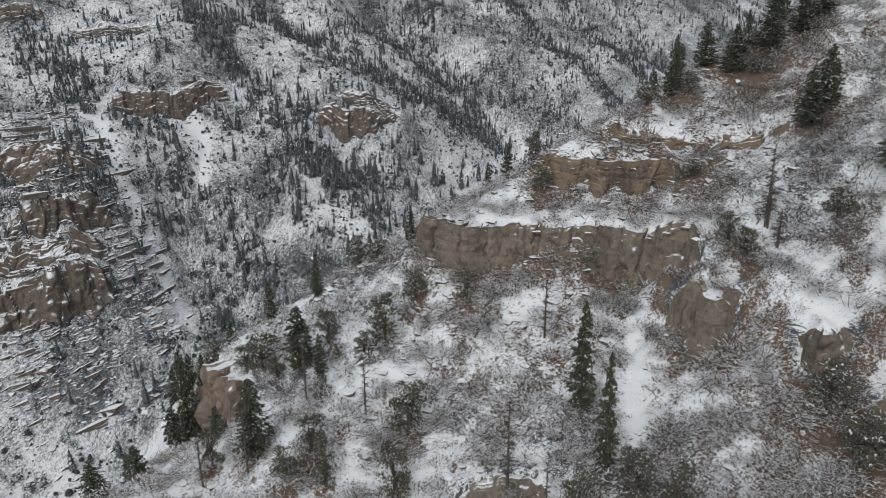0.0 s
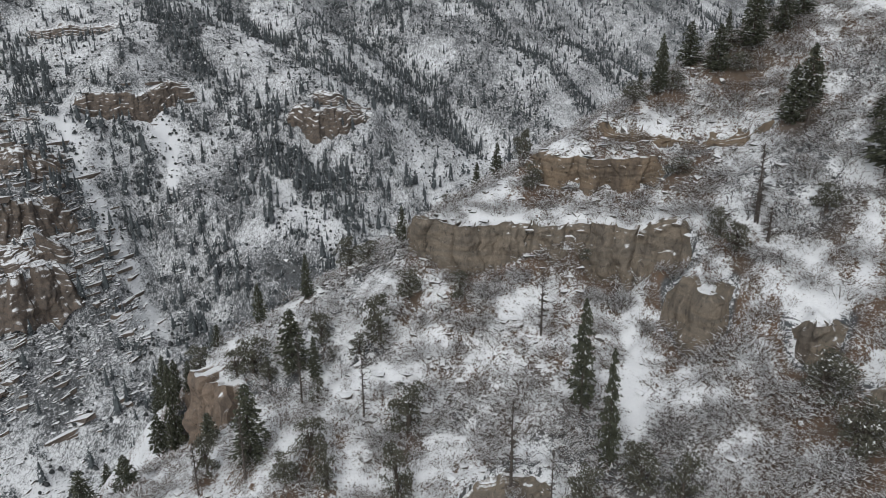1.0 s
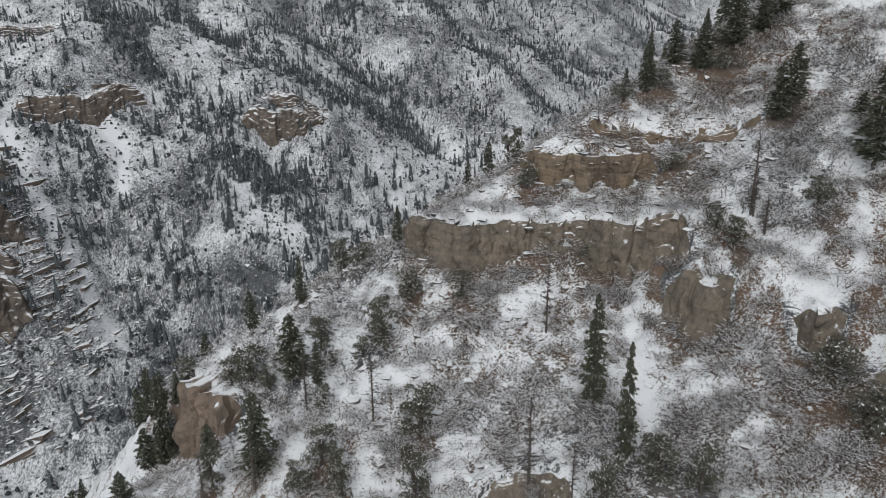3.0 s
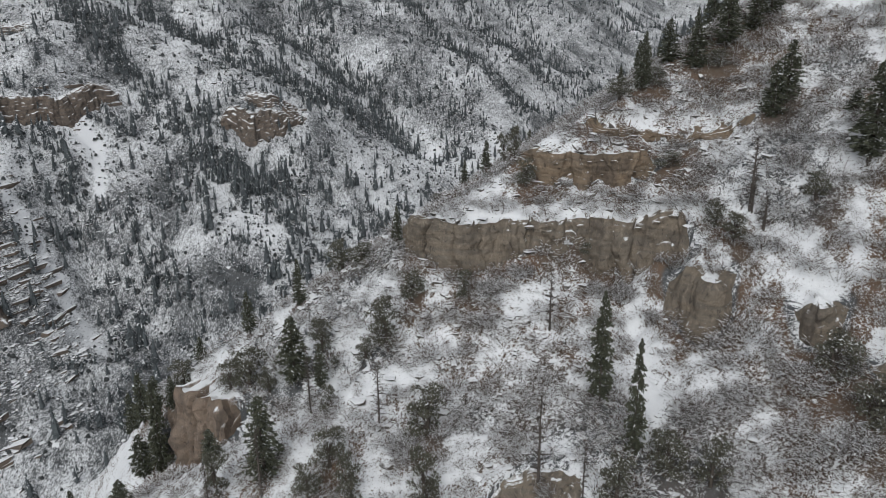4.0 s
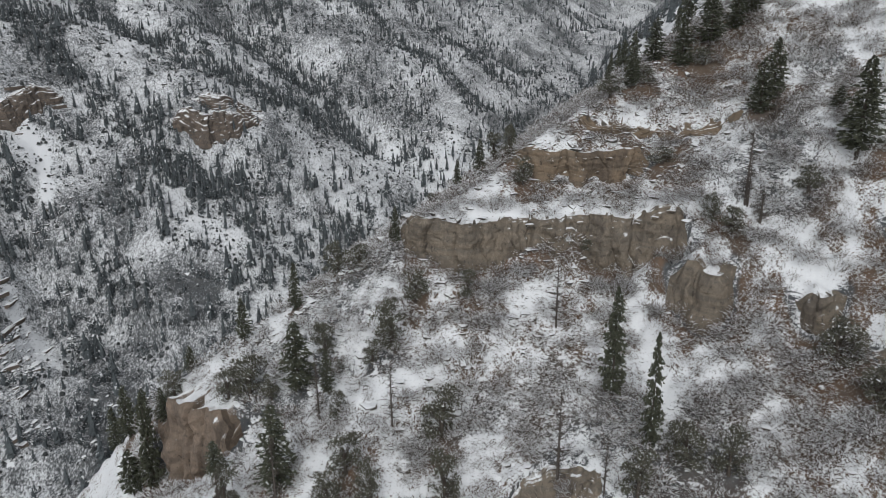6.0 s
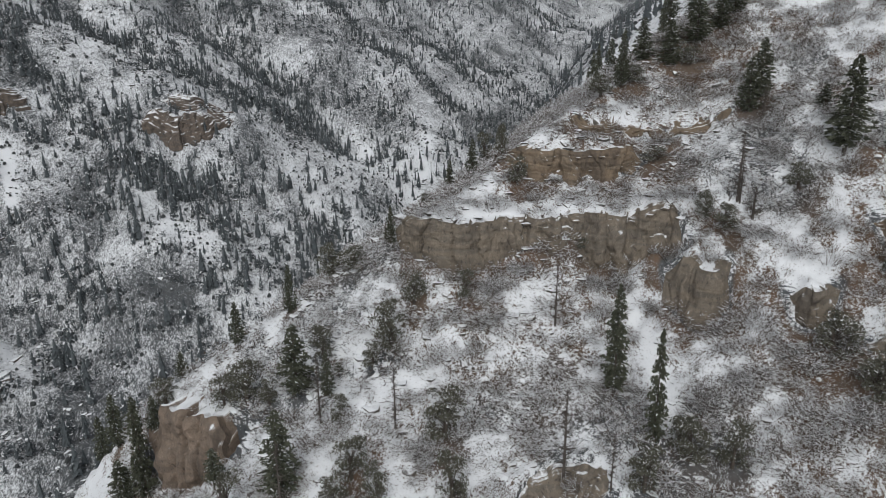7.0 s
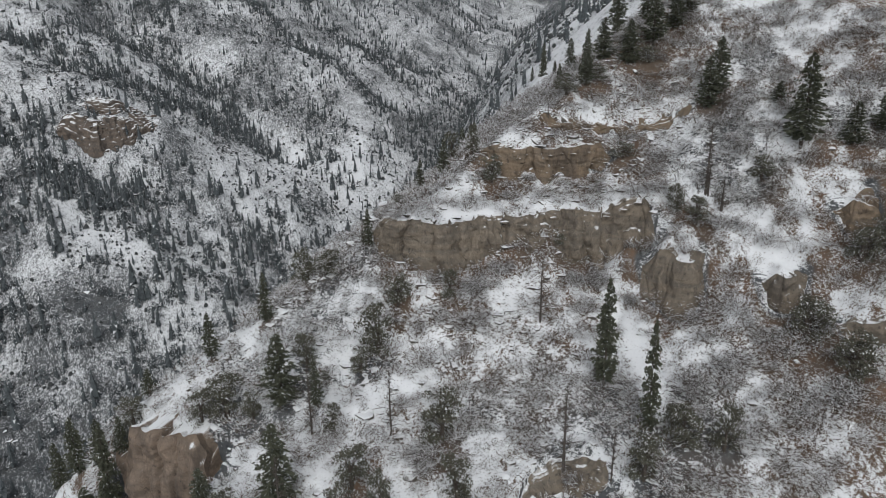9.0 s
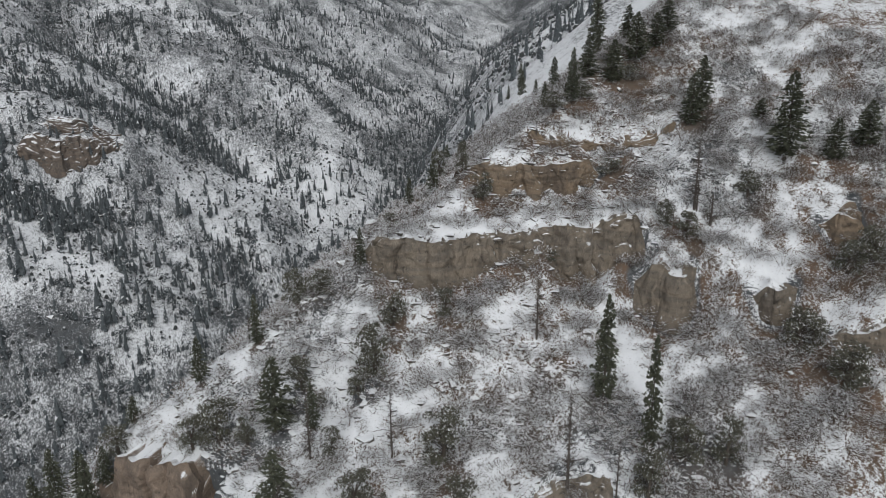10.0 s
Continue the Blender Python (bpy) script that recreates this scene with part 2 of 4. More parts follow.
# plan lines of the cliffs (uphill on the left), their height and how far they reach into the slope
CLIFFS = {
    "main": ([(-3.6, 83), (-3.3, 77.6), (-0.4, 75.0), (5, 75.3), (9, 74.2), (13, 73.6), (18.5, 72.2), (22, 70.7), (24.3, 68.8), (25.3, 67)], 4.8, 5.0),
    "block": ([(22.7, 66.4), (22.8, 63.6), (23.4, 61.3), (24.7, 60.2), (26.0, 60.6), (27.2, 62.4)], 4.8, 4.2),
    "upper": ([(9.4, 88), (9.9, 83.2), (12, 80.9), (17, 79.2), (20.5, 78.3), (23, 78.0), (25.5, 77.4)], 3.3, 3.2),
    "upper_back": ([(18, 84), (20.5, 82.4), (24, 81.2), (28, 79.8), (32, 78.6), (35, 77.6), (37.5, 77.4)], 1.5, 2.0),
    "west": ([(-36, 83.5), (-35.2, 80.3), (-34, 78), (-31.3, 75.2), (-28.8, 72.6), (-26.5, 70.4), (-25.5, 69.2)], 9.0, 6.0),
    "low": ([(-2, 49.6), (0.3, 51.8), (2.4, 53.0), (4.6, 52.6), (6.4, 51.0), (7.2, 49)], 2.6, 4.0),
    "east": ([(31.0, 57.0), (31.4, 54.7), (33, 53.8), (34.6, 54.8)], 3.2, 3.6),
    "edge": ([(34, 49.5), (34.4, 47.3), (36.5, 45.5), (39, 46)], 2.5, 3.4),
    "pillar": ([(41.4, 57.5), (41.8, 55.2), (43.6, 54.3), (44.8, 56.5)], 3.5, 1.6),
}


def cliff_step(x, y, line, height, reach, edge=0.25, fall=0.5):
    d, along = line_distance(x, y, line)
    n = len(line) - 1
    fade = smooth(0, 0.7, along) * smooth(0, 0.7, n - along)
    up = smooth(0.15 * height, 0.15 * height + 2 * edge, d)
    return height * fade * np.exp(-np.abs(d) / reach) * (up - fall)


# ribs and draws of the near slope: plan line, rise at its points, width
NEAR_FORMS = [
    ([(-4, 80), (11, 83), (26, 86), (34, 87)], (1.8, 1.5, 1.6, 1.4), 5.0),
    ([(21, 72), (18, 66.5), (18, 61), (10, 57), (3, 56)], (-1.8, -3.2, -1.8, -0.2, -2.0), 5.0),
    ([(29, 68), (36, 68), (44, 66)], (1.7, 3.5, 3.4), 6.0),
    ([(-17, 58), (-13, 64), (-6, 68), (-3, 75)], (2.6, 2.9, 1.5, 3.4), 6.0),
    ([(26, 55), (30, 59), (33, 63)], (1.0, 1.8, 0.9), 5.0),
    ([(-35.5, 76), (-31.5, 74), (-28, 71)], (-1.5, -1.8, -1.4), 6.0),
    ([(36, 84), (43, 82), (50, 80)], (-2.2, 2.1, 0.5), 7.0),
]
# spurs and gullies of the far side of the canyon
FAR_FORMS = [
    ([(-170, 470), (-110, 420), (-55, 388), (-15, 410), (25, 420)], (9, 12, 22, 4, 0), 34.0),
    ([(-75, 600), (-71, 556), (-30, 512), (0, 470), (40, 431)], (-20, -32, -26, -14, -20), 32.0),
    ([(0, 580), (20, 525), (60, 500), (88, 485), (110, 455)], (0, 11, 8, 6, -4), 35.0),
    ([(-190, 350), (-150, 330), (-133, 300), (-122, 272), (-106, 255)], (0, -4, -17, -22, -14), 20.0),
    ([(-200, 300), (-178, 283), (-154, 246), (-138, 235)], (4, 17, 12, 0), 26.0),
    ([(-220, 400), (-172, 385), (-150, 427)], (0, 19, 9), 35.0),
    ([(240, 700), (188, 616), (153, 556), (140, 500)], (6, 9, 8, -6), 38.0),
    ([(150, 640), (165, 575), (180, 520)], (-8, -14, -6), 22.0),
]


WEST_EDGE = [(-37, 92), (-35.3, 80), (-35, 74.5), (-37.4, 69), (-39.5, 64.5), (-43, 60), (-52, 50), (-60, 0)]


def forms(x, y, table):
    total = 0.0
    for line, rise, width in table:
        d, along = line_distance(x, y, line)
        total = total + np.interp(along, range(len(rise)), rise) * np.exp(-((np.abs(d) / width) ** 1.4))
    return total


def near_slope(x, y):
    u, v = (x - 5) / 30, (y - 68) / 20
    a, b = np.clip(u, -1.5, 1.9), np.clip(v, -1.2, 1.0)

    def poly(a, b):
        return (69.73 + 13.82 * b + 2.55 * b * b - 0.39 * b ** 3 + 10.12 * a + 3.02 * a * b - 0.18 * a * b * b
                + 0.78 * a * a - 3.85 * a * a * b + 1.34 * a ** 3)

    z = poly(a, b) + 11.0 * (u - a) + 13.0 * (v - b)
    z = z + forms(x, y, NEAR_FORMS)
    west, _ = line_distance(x, y, WEST_EDGE)
    z = z - np.minimum(1.15 * softplus(-west - 0.6, 0.8), 60)
    for key, (line, height, reach) in CLIFFS.items():
        z = z + cliff_step(x, y, line, height, reach, 0.25, 1.0 if key == "west" else 0.5)
    d, _ = line_distance(x, y, CLIFFS["main"][0])
    heap = np.clip(0.35 + vnoise(x / 4.2 + 5, y / 4.2), 0, 1.2) * smooth(-1, 3, x)
    return z + 3.4 * heap * np.exp(-(((d + 1.2) / 2.0) ** 2)) * smooth(0.6, 0.1, d)


# bands of cliff on the far side: plan line, height, reach
FAR_CLIFFS = {
    "spur_low": ([(-82, 380), (-65, 370), (-50, 376), (-37, 396)], 12.0, 9.0),
    "spur_high": ([(-72, 391), (-58, 386), (-46, 394), (-40, 410)], 9.5, 8.0),
    "middle": ([(-184, 342), (-171, 350), (-154, 357), (-146, 370), (-136, 387)], 11.0, 9.0),
    "top": ([(-244, 420), (-216, 425), (-190, 432)], 8.0, 8.0),
    "corner": ([(-290, 404), (-276, 411), (-254, 424)], 9.0, 8.0),
    "nose_first": ([(-192, 208), (-171, 222), (-155, 233), (-140, 252)], 17.0, 9.0),
    "nose_second": ([(-198, 228), (-180, 238), (-162, 243), (-148, 263)], 13.0, 8.0),
    "nose_third": ([(-186, 246), (-171, 254), (-161, 262), (-156, 282)], 14.0, 8.0),
    "nose_fourth": ([(-214, 290), (-182, 283), (-172, 290), (-180, 314)], 16.0, 9.0),
}


def rocky_nose(x, y):
    """The stepped, rocky end of the western spur."""
    d, _ = line_distance(x, y, [(-215, 300), (-165, 255), (-135, 228), (-112, 224)])
    return smooth(44, 26, np.abs(d) + 6 * fbm(x / 15 + 2, y / 15, 3))


# the crest behind the near slope, beyond which the canyon side falls away
CREST = [(-70, 83), (-40, 86), (-20, 92), (-3, 101), (12, 102), (24, 110), (46, 133), (63, 166), (75, 192), (108, 252), (150, 335), (192, 428), (250, 518), (335, 630)]


def right_wall(x, y):
    beyond, _ = line_distance(x, y, CREST)
    drop = np.minimum(0.95 * softplus(beyond - 1.5, 2.5), 110)
    return -drop + 84 + 0.6 * (x - 15) - 0.3 * (y - 97) + 0.5 * softplus(y - 640, 40) + 0.3 * softplus(y - 950, 60)


def left_wall(x, y):
    z = 41.5 + 0.46 * (y - 400) - 0.245 * x + forms(x, y, FAR_FORMS) + 0.25 * softplus(y - 1100, 60)
    z = z + (8 * fbm(x / 60, y / 60, 4, 0.5) + 1.0 * fbm(x / 12, y / 22, 3)) * smooth(180, 320, y)
    for line, height, reach in FAR_CLIFFS.values():
        z = z + cliff_step(x, y, line, height, reach, 0.9)
    steps = rocky_nose(x, y)
    tilted = z + 0.10 * x + 2.5 * fbm(x / 14, y / 14, 3)
    q = tilted / 7.0
    z = z + steps * 0.85 * 7.0 * (np.floor(q) + smooth(0.62, 0.98, q - np.floor(q)) - q + 0.3)
    ledge = smooth(-0.1, 0.5, fbm(x / 45 + 9, y / 45, 3)) * (1 - steps)
    return z + 0.35 * ledge * np.sin(z * 1.15 + 1.5 * fbm(x / 20, y / 20, 2))


def land(x, y):
    """Height of the ground."""
    hill = softmin(right_wall(x, y), near_slope(x, y), 1.4)
    far = left_wall(x, y)
    z = -softmin(-hill, -far, 8.0)
    r = np.hypot(x + 14, y)
    z = z + 0.28 * np.sin(z * 2.4 + 2 * fbm(x / 12, y / 12, 2)) * smooth(-0.2, 0.5, fbm(x / 11 + 3, y / 11 + 8, 3)) * smooth(150, 110, r)
    lump = (0.35 * fbm(x / 3.2, y / 3.2, 4, 0.55) + 0.10 * fbm(x / 0.8, y / 0.8, 2)) * (1 - 0.75 * smooth(130, 200, r))
    broad = 2.5 * fbm(x / 22 + 40, y / 22, 4)
    return z + lump + broad * smooth(95, 160, r)


def add_mesh(name, verts, faces, material, smooth_faces=False):
    """A mesh from arrays: verts n x 3, faces n x 3 or n x 4."""
    me = bpy.data.meshes.new(name)
    v, f = np.asarray(verts, np.float32), np.asarray(faces, np.int32)
    k = f.shape[1]
    me.vertices.add(len(v)), me.loops.add(f.size), me.polygons.add(len(f))
    me.vertices.foreach_set("co", v.ravel())
    me.loops.foreach_set("vertex_index", f.ravel())
    me.polygons.foreach_set("loop_start", np.arange(len(f), dtype=np.int32) * k)
    me.polygons.foreach_set("use_smooth", np.full(len(f), smooth_faces))
    me.update(calc_edges=True)
    me.materials.append(material)
    return me


# one sheet of ground, in rings round a point under the flight line, finest where the land is seen
C = np.array((-14.0, 0.0))
turns = np.concatenate([np.arange(-180, -44, 4.0), np.arange(-44, 66, 0.24), np.arange(66, 180, 4.0)])
radii = np.concatenate([np.array([0.01, 8, 16, 24, 30]), 36 * np.exp(np.arange(0, 4.75, 0.0072))])
aa, rr = np.meshgrid(np.radians(turns), radii)
gx, gy = C[0] + rr * np.sin(aa), C[1] + rr * np.cos(aa)
gz = land(gx, gy)
rows_n, cols_n = gx.shape
idx = np.arange(rows_n * cols_n).reshape(rows_n, cols_n)
nxt = np.roll(idx, -1, axis=1)
quads = np.stack([idx[:-1], idx[1:], nxt[1:], nxt[:-1]], -1).reshape(-1, 4)
verts = np.stack([gx, gy, gz], -1).reshape(-1, 3)
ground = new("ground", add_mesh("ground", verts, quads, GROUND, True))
tagged(ground, "snow-dusted canyon slopes of brown earth, scree and rock", "ground", kind="structure")


# bare snow chutes between the trees
CHUTES = [
    ([(-192, 338), (-176, 318), (-151, 290), (-132, 272), (-110, 246)], 4.0),
    ([(-147, 369), (-130, 325)], 2.5),
    ([(86, 439), (70, 400)], 4.0),
    ([(42, 438), (37, 420)], 3.0),
    ([(95, 200), (147, 244)], 9.0),
    ([(25, 86), (24, 82), (27, 79)], 1.2),
    ([(43, 69), (41, 65), (39, 61)], 1.6),
    ([(34, 56.5), (35, 59)], 1.8),
]


def clumps(x, y):
    """Where the brush of the near slope gathers."""
    return fbm(x / 2.6 + 12, y / 2.6, 3) + 0.22 * smooth(6, 22, x) + 0.18 * smooth(-9, 0, x)


def cover_at(x, y):
    """How much snow lies: 0.5 is half."""
    r = np.hypot(x + 14, y)
    c = 0.531 + 0.018 * fbm(x / 7, y / 7, 3) - 0.04 * smooth(-0.2, 0.5, clumps(x, y)) * smooth(130, 100, r)
    c = c - 0.004 * smooth(74, 80, y + 0.15 * x) * smooth(4, 12, x) * smooth(120, 100, r) + 0.026 * smooth(8, -12, x) * smooth(120, 95, r) + 0.008 * smooth(14, 26, x) * smooth(130, 100, r)
    for tx, ty, th, tw in FIRS + JUNIPERS_WEST + JUNIPERS_EAST:
        d2 = (x - tx) ** 2 + (y - ty + 0.3 * tw) ** 2
        c = c - 0.10 * np.exp(-d2 / (0.46 * tw) ** 2)
    for name, (line, height, reach) in CLIFFS.items():
        d, _ = line_distance(x, y, line)
        c = c + (0.05 if name in ("main", "west", "block") else 0.01) * np.exp(-(((d - 1.8) / 1.3) ** 2)) - 0.05 * np.exp(-(((d + 1.2) / 1.4) ** 2))
    top, _ = line_distance(x, y, CLIFFS["main"][0])
    c = c + 0.07 * smooth(0.3, 1.0, top) * smooth(6.5, 3.5, top) * smooth(10, 4, x)
    trail, _ = line_distance(x, y, [(22.5, 72), (20.5, 69.5), (18.5, 66), (18, 61), (16, 55), (15, 51)])
    c = c + 0.075 * np.exp(-((trail / 1.3) ** 2))
    far = smooth(130, 200, r)
    wall = smooth(0, 12, right_wall(x, y) - left_wall(x, y)) * smooth(96, 115, r)
    for line, width in CHUTES:
        d, _ = line_distance(x, y, line)
        c = c + (0.14 if width > 2 else 0.07) * np.exp(-(((d + 2 * fbm(x / 9, y / 9, 2)) / width) ** 2))
    c = c - 0.022 * rocky_nose(x, y) - 0.03 * far * smooth(350, 280, y) * smooth(-130, -90, x)
    c = c - 0.03 * smooth(400, 520, r) - 0.012 * wall * smooth(225, 290, y) * smooth(60, 110, x)
    return c + wall * (0.03 - 0.03 * smooth(150, 120, r) - 0.05 * smooth(330, 400, y)) + far * (-0.022 + 0.05 * fbm(x / 34, y / 34, 4, 0.6) + 0.03 * fbm(x / 8 + 3, y / 13, 3))


def rock_and_haze_at(x, y):
    """Rock rather than earth in bare ground; far ground too, for its painted haze."""
    r = np.hypot(x + 14, y)
    # The distance term swaps brown earth for the haze-tinted blue-grey.
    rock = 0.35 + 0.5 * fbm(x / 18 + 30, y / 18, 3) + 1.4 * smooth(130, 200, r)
    for line, height, reach in [*CLIFFS.values(), *FAR_CLIFFS.values()]:
        d, _ = line_distance(x, y, line)
        rock = rock + 0.8 * np.exp(-((d / (0.25 * height)) ** 2))
    return np.clip(rock + 0.7 * rocky_nose(x, y), 0, 1)


rock_and_haze = ground.data.attributes.new("rock", "FLOAT", "POINT")
rock_and_haze.data.foreach_set("value", rock_and_haze_at(gx, gy).astype(np.float32).ravel())
coarse = ground.data.attributes.new("coarse", "FLOAT", "POINT")
coarse.data.foreach_set("value", smooth(120, 220, np.hypot(gx + 14, gy)).astype(np.float32).ravel())
cover = ground.data.attributes.new("cover", "FLOAT", "POINT")
cover.data.foreach_set("value", cover_at(gx, gy).astype(np.float32).ravel())


def conifer_arrays(rng, tiers=8, sprays=5, core=0.62):
    """A unit conifer, one high: drooping sprays round a ragged dark core."""
    v, f = [(0, 0, 0.97)], []
    for k in range(6):
        a, q = k * math.pi / 3, 0.19 * core * rng.uniform(0.7, 1.25)
        v.append((q * math.cos(a), q * math.sin(a), rng.uniform(0.08, 0.2)))
    f += [(0, 1 + k, 1 + (k + 1) % 6) for k in range(6)]
    for k in range(tiers):
        z = 0.10 + 0.80 * k / (tiers - 1)
        reach = 0.20 * (1 - z) ** 0.8 * (0.7 + 0.3 * min(1, z / 0.25)) + 0.012
        for b in range(sprays):
            a = rng.uniform(0, 6.28)
            c, w = np.array((math.cos(a), math.sin(a), 0)), np.array((-math.sin(a), math.cos(a), 0))
            tip = c * reach * rng.uniform(0.75, 1.25) + (0, 0, z - rng.uniform(0.02, 0.07))
            root = c * reach * 0.3 + (0, 0, z + 0.05)
            n = len(v)
            v += [tuple(root - w * reach * 0.36), tuple(root + w * reach * 0.36), tuple(tip)]
            f.append((n, n + 1, n + 2))
    n = len(v)
    v += [(0.014, 0, -0.1), (-0.008, 0.012, -0.1), (-0.008, -0.012, -0.1), (0, 0, 0.4)]
    f += [(n, n + 1, n + 3), (n + 1, n + 2, n + 3), (n + 2, n, n + 3)]
    return np.array(v), np.array(f)


def bush_arrays(rng):
    """A unit round bush of loose clumps, as triangles."""
    v, f = [], []
    for k in range(48):
        a, z = rng.uniform(0, 6.28), rng.uniform(0.0, 0.5)
        q = 0.26 * math.sqrt(max(0.05, 1 - ((z - 0.2) / 0.34) ** 2)) * rng.uniform(0.6, 1.0)
        c = np.array((q * math.cos(a), q * math.sin(a), z))
        v += [c + w for w in rng.normal(0, 0.055, (3, 3))]
        f.append((len(v) - 3, len(v) - 2, len(v) - 1))
    return np.array(v), np.array(f)


def scatter(templates, x, y, z, height, width, spin, pick, dip=0.0):
    """Many copies of templates joined into arrays."""
    vs, fs, n = [], [], 0
    for i in range(len(x)):
        v, f = templates[pick[i]]
        c, s = math.cos(spin[i]), math.sin(spin[i])
        w = v * (height[i] * width[i], height[i] * width[i], height[i])
        vs.append(np.stack([w[:, 0] * c - w[:, 1] * s + x[i], w[:, 0] * s + w[:, 1] * c + y[i], w[:, 2] + z[i] + dip * (w[:, 0] * c - w[:, 1] * s)], -1))
        fs.append(f + n)
        n += len(v)
    return np.concatenate(vs), np.concatenate(fs)


# belts of denser trees: plan line, width, how much denser
WOODS = [
    ([(-146, 497), (-95, 455), (-66, 450), (-43, 440), (-10, 430), (22, 424)], 10.0, 1.2),
    ([(-33, 567), (-25, 519), (-10, 470)], 9.0, 1.5),
    ([(39, 600), (63, 555), (91, 510), (112, 480)], 9.0, 1.1),
    ([(95, 625), (124, 570), (147, 525)], 10.0, 1.1),
    ([(-183, 464), (-131, 400), (-105, 378), (-74, 344), (-44, 310)], 9.0, 1.0),
    ([(-109, 299), (-97, 282)], 7.0, 1.0),
    ([(-104, 391), (-79, 357), (-65, 346), (-29, 337)], 8.0, 0.6),
    ([(-257, 411), (-214, 365), (-177, 310), (-140, 275)], 9.0, 1.0),
]


VALLEY_WOODS = [
    ([(-60, 255), (-20, 300), (25, 350), (97, 430), (150, 490)], 12.0, 0.6),
    ([(150, 490), (210, 550), (240, 610), (270, 700)], 12.0, 0.12),
    ([(-45, 232), (-25, 240), (-5, 200), (10, 195), (30, 220), (70, 290), (120, 375), (150, 410)], 10.0, 0.10),
    ([(165, 575), (190, 640), (235, 760)], 12.0, 0.3),
]


def wood_density(x, y):
    d = 0.18 - 0.08 * smooth(-40, -110, x) + 0.26 * fbm(x / 30 + 5, y / 30, 4, 0.6)
    for line, width, more in WOODS:
        dist, _ = line_distance(x, y, line)
        d = d + more * np.exp(-((dist / width) ** 2))
    for line, width in CHUTES:
        dist, _ = line_distance(x, y, line)
        d = d - 1.5 * np.exp(-((dist / (1.5 * width)) ** 2))
    high = right_wall(x, y) - left_wall(x, y)
    d = d - 0.6 * smooth(4, 16, high) * smooth(40, 80, x)
    d = d + 0.15 * smooth(0, 10, high) * smooth(90, 40, high)
    for line, rise, width in FAR_FORMS:
        if rise[1] < 0:
            dist, _ = line_distance(x, y, line)
            d = d + 0.5 * np.exp(-((dist / 16) ** 2))
    valley = np.abs(right_wall(x, y) - left_wall(x, y))
    return d + 0.45 * np.exp(-((valley / 22) ** 2)) + 0.30 * smooth(370, 290, y) * smooth(-130, -90, x)


rng = np.random.RandomState(11)
far_templates = [conifer_arrays(rng, 9, 7, c) for c in (0.48, 0.54, 0.6, 0.54, 0.66)] + [bush_arrays(rng)]
count = 105000
ta, tr = np.radians(rng.uniform(-46, 62, count)), np.sqrt(rng.uniform(88 ** 2, 900 ** 2, count))
tx, ty = C[0] + tr * np.sin(ta), C[1] + tr * np.cos(ta)
crest = (right_wall(tx, ty) < near_slope(tx, ty) - 2)
keep = crest & (rng.rand(count) < np.clip(wood_density(tx, ty), 0.05, 1) * np.where(tr < 430, 0.8, 1.25))
tx, ty = tx[keep], ty[keep]
for line, width, more in WOODS + VALLEY_WOODS:
    pts = np.array(line, float)
    seg = np.concatenate([[0], np.cumsum(np.hypot(*np.diff(pts, axis=0).T))])
    m = int(seg[-1] * width * 0.075 * more)
    s = rng.uniform(0, seg[-1], m)
    wx = np.interp(s, seg, pts[:, 0]) + rng.normal(0, 0.55 * width, m)
    wy = np.interp(s, seg, pts[:, 1]) + rng.normal(0, 0.55 * width, m)
    tx, ty = np.concatenate([tx, wx]), np.concatenate([ty, wy])
tr = np.hypot(tx - C[0], ty - C[1])
close = tr < 175
CLOSE_TREES = list(zip(tx[close][:100], ty[close][:100]))
tx, ty, tr = tx[~close], ty[~close], tr[~close]
n = len(tx)
h = 7.4 * np.clip(rng.lognormal(-0.2, 0.36, n), 0.3, 1.7) * (1 - 0.28 * smooth(350, 560, tr))
pick = rng.randint(0, 6, n)
round_one = rng.rand(n) < 0.33
pick, h = np.where(round_one, 5, pick), np.where(round_one, 0.75 * h, h)
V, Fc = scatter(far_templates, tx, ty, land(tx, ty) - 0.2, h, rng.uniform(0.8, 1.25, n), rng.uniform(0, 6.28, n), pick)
far_wood = new("far_woods", add_mesh("far_woods", V, Fc, HAZED_FIR))
tagged(far_wood, "dark snow-flecked conifers, tinted with painted haze, scattered over the far canyon side", "trees", kind="stuff")


# dwarf scrub that speckles the far snow
count = 42000
sa, sr = np.radians(rng.uniform(-46, 62, count)), np.sqrt(rng.uniform(200 ** 2, 620 ** 2, count))
sx, sy = C[0] + sr * np.sin(sa), C[1] + sr * np.cos(sa)
keep = (right_wall(sx, sy) < near_slope(sx, sy) - 2) & (rng.rand(count) < 0.40 + 0.35 * fbm(sx / 25 + 60, sy / 25, 3))
sx, sy = sx[keep], sy[keep]
n = len(sx)
tufts = []
for k in range(4):
    ring = [(0.42 * rng.uniform(0.7, 1.2) * math.cos(q), 0.42 * rng.uniform(0.7, 1.2) * math.sin(q), rng.uniform(-0.1, 0.3)) for q in np.arange(5) * 1.257]
    high = [(0.3 * rng.uniform(0.6, 1.2) * math.cos(q), 0.3 * rng.uniform(0.6, 1.2) * math.sin(q), rng.uniform(0.5, 0.75)) for q in np.arange(5) * 1.257 + 0.6]
    tufts.append((np.array(ring + high + [(0.05, 0, 0.85)]), np.array([t for i in range(5) for t in ((i, (i + 1) % 5, 5 + i), ((i + 1) % 5, 5 + (i + 1) % 5, 5 + i), (5 + i, 5 + (i + 1) % 5, 10))])))
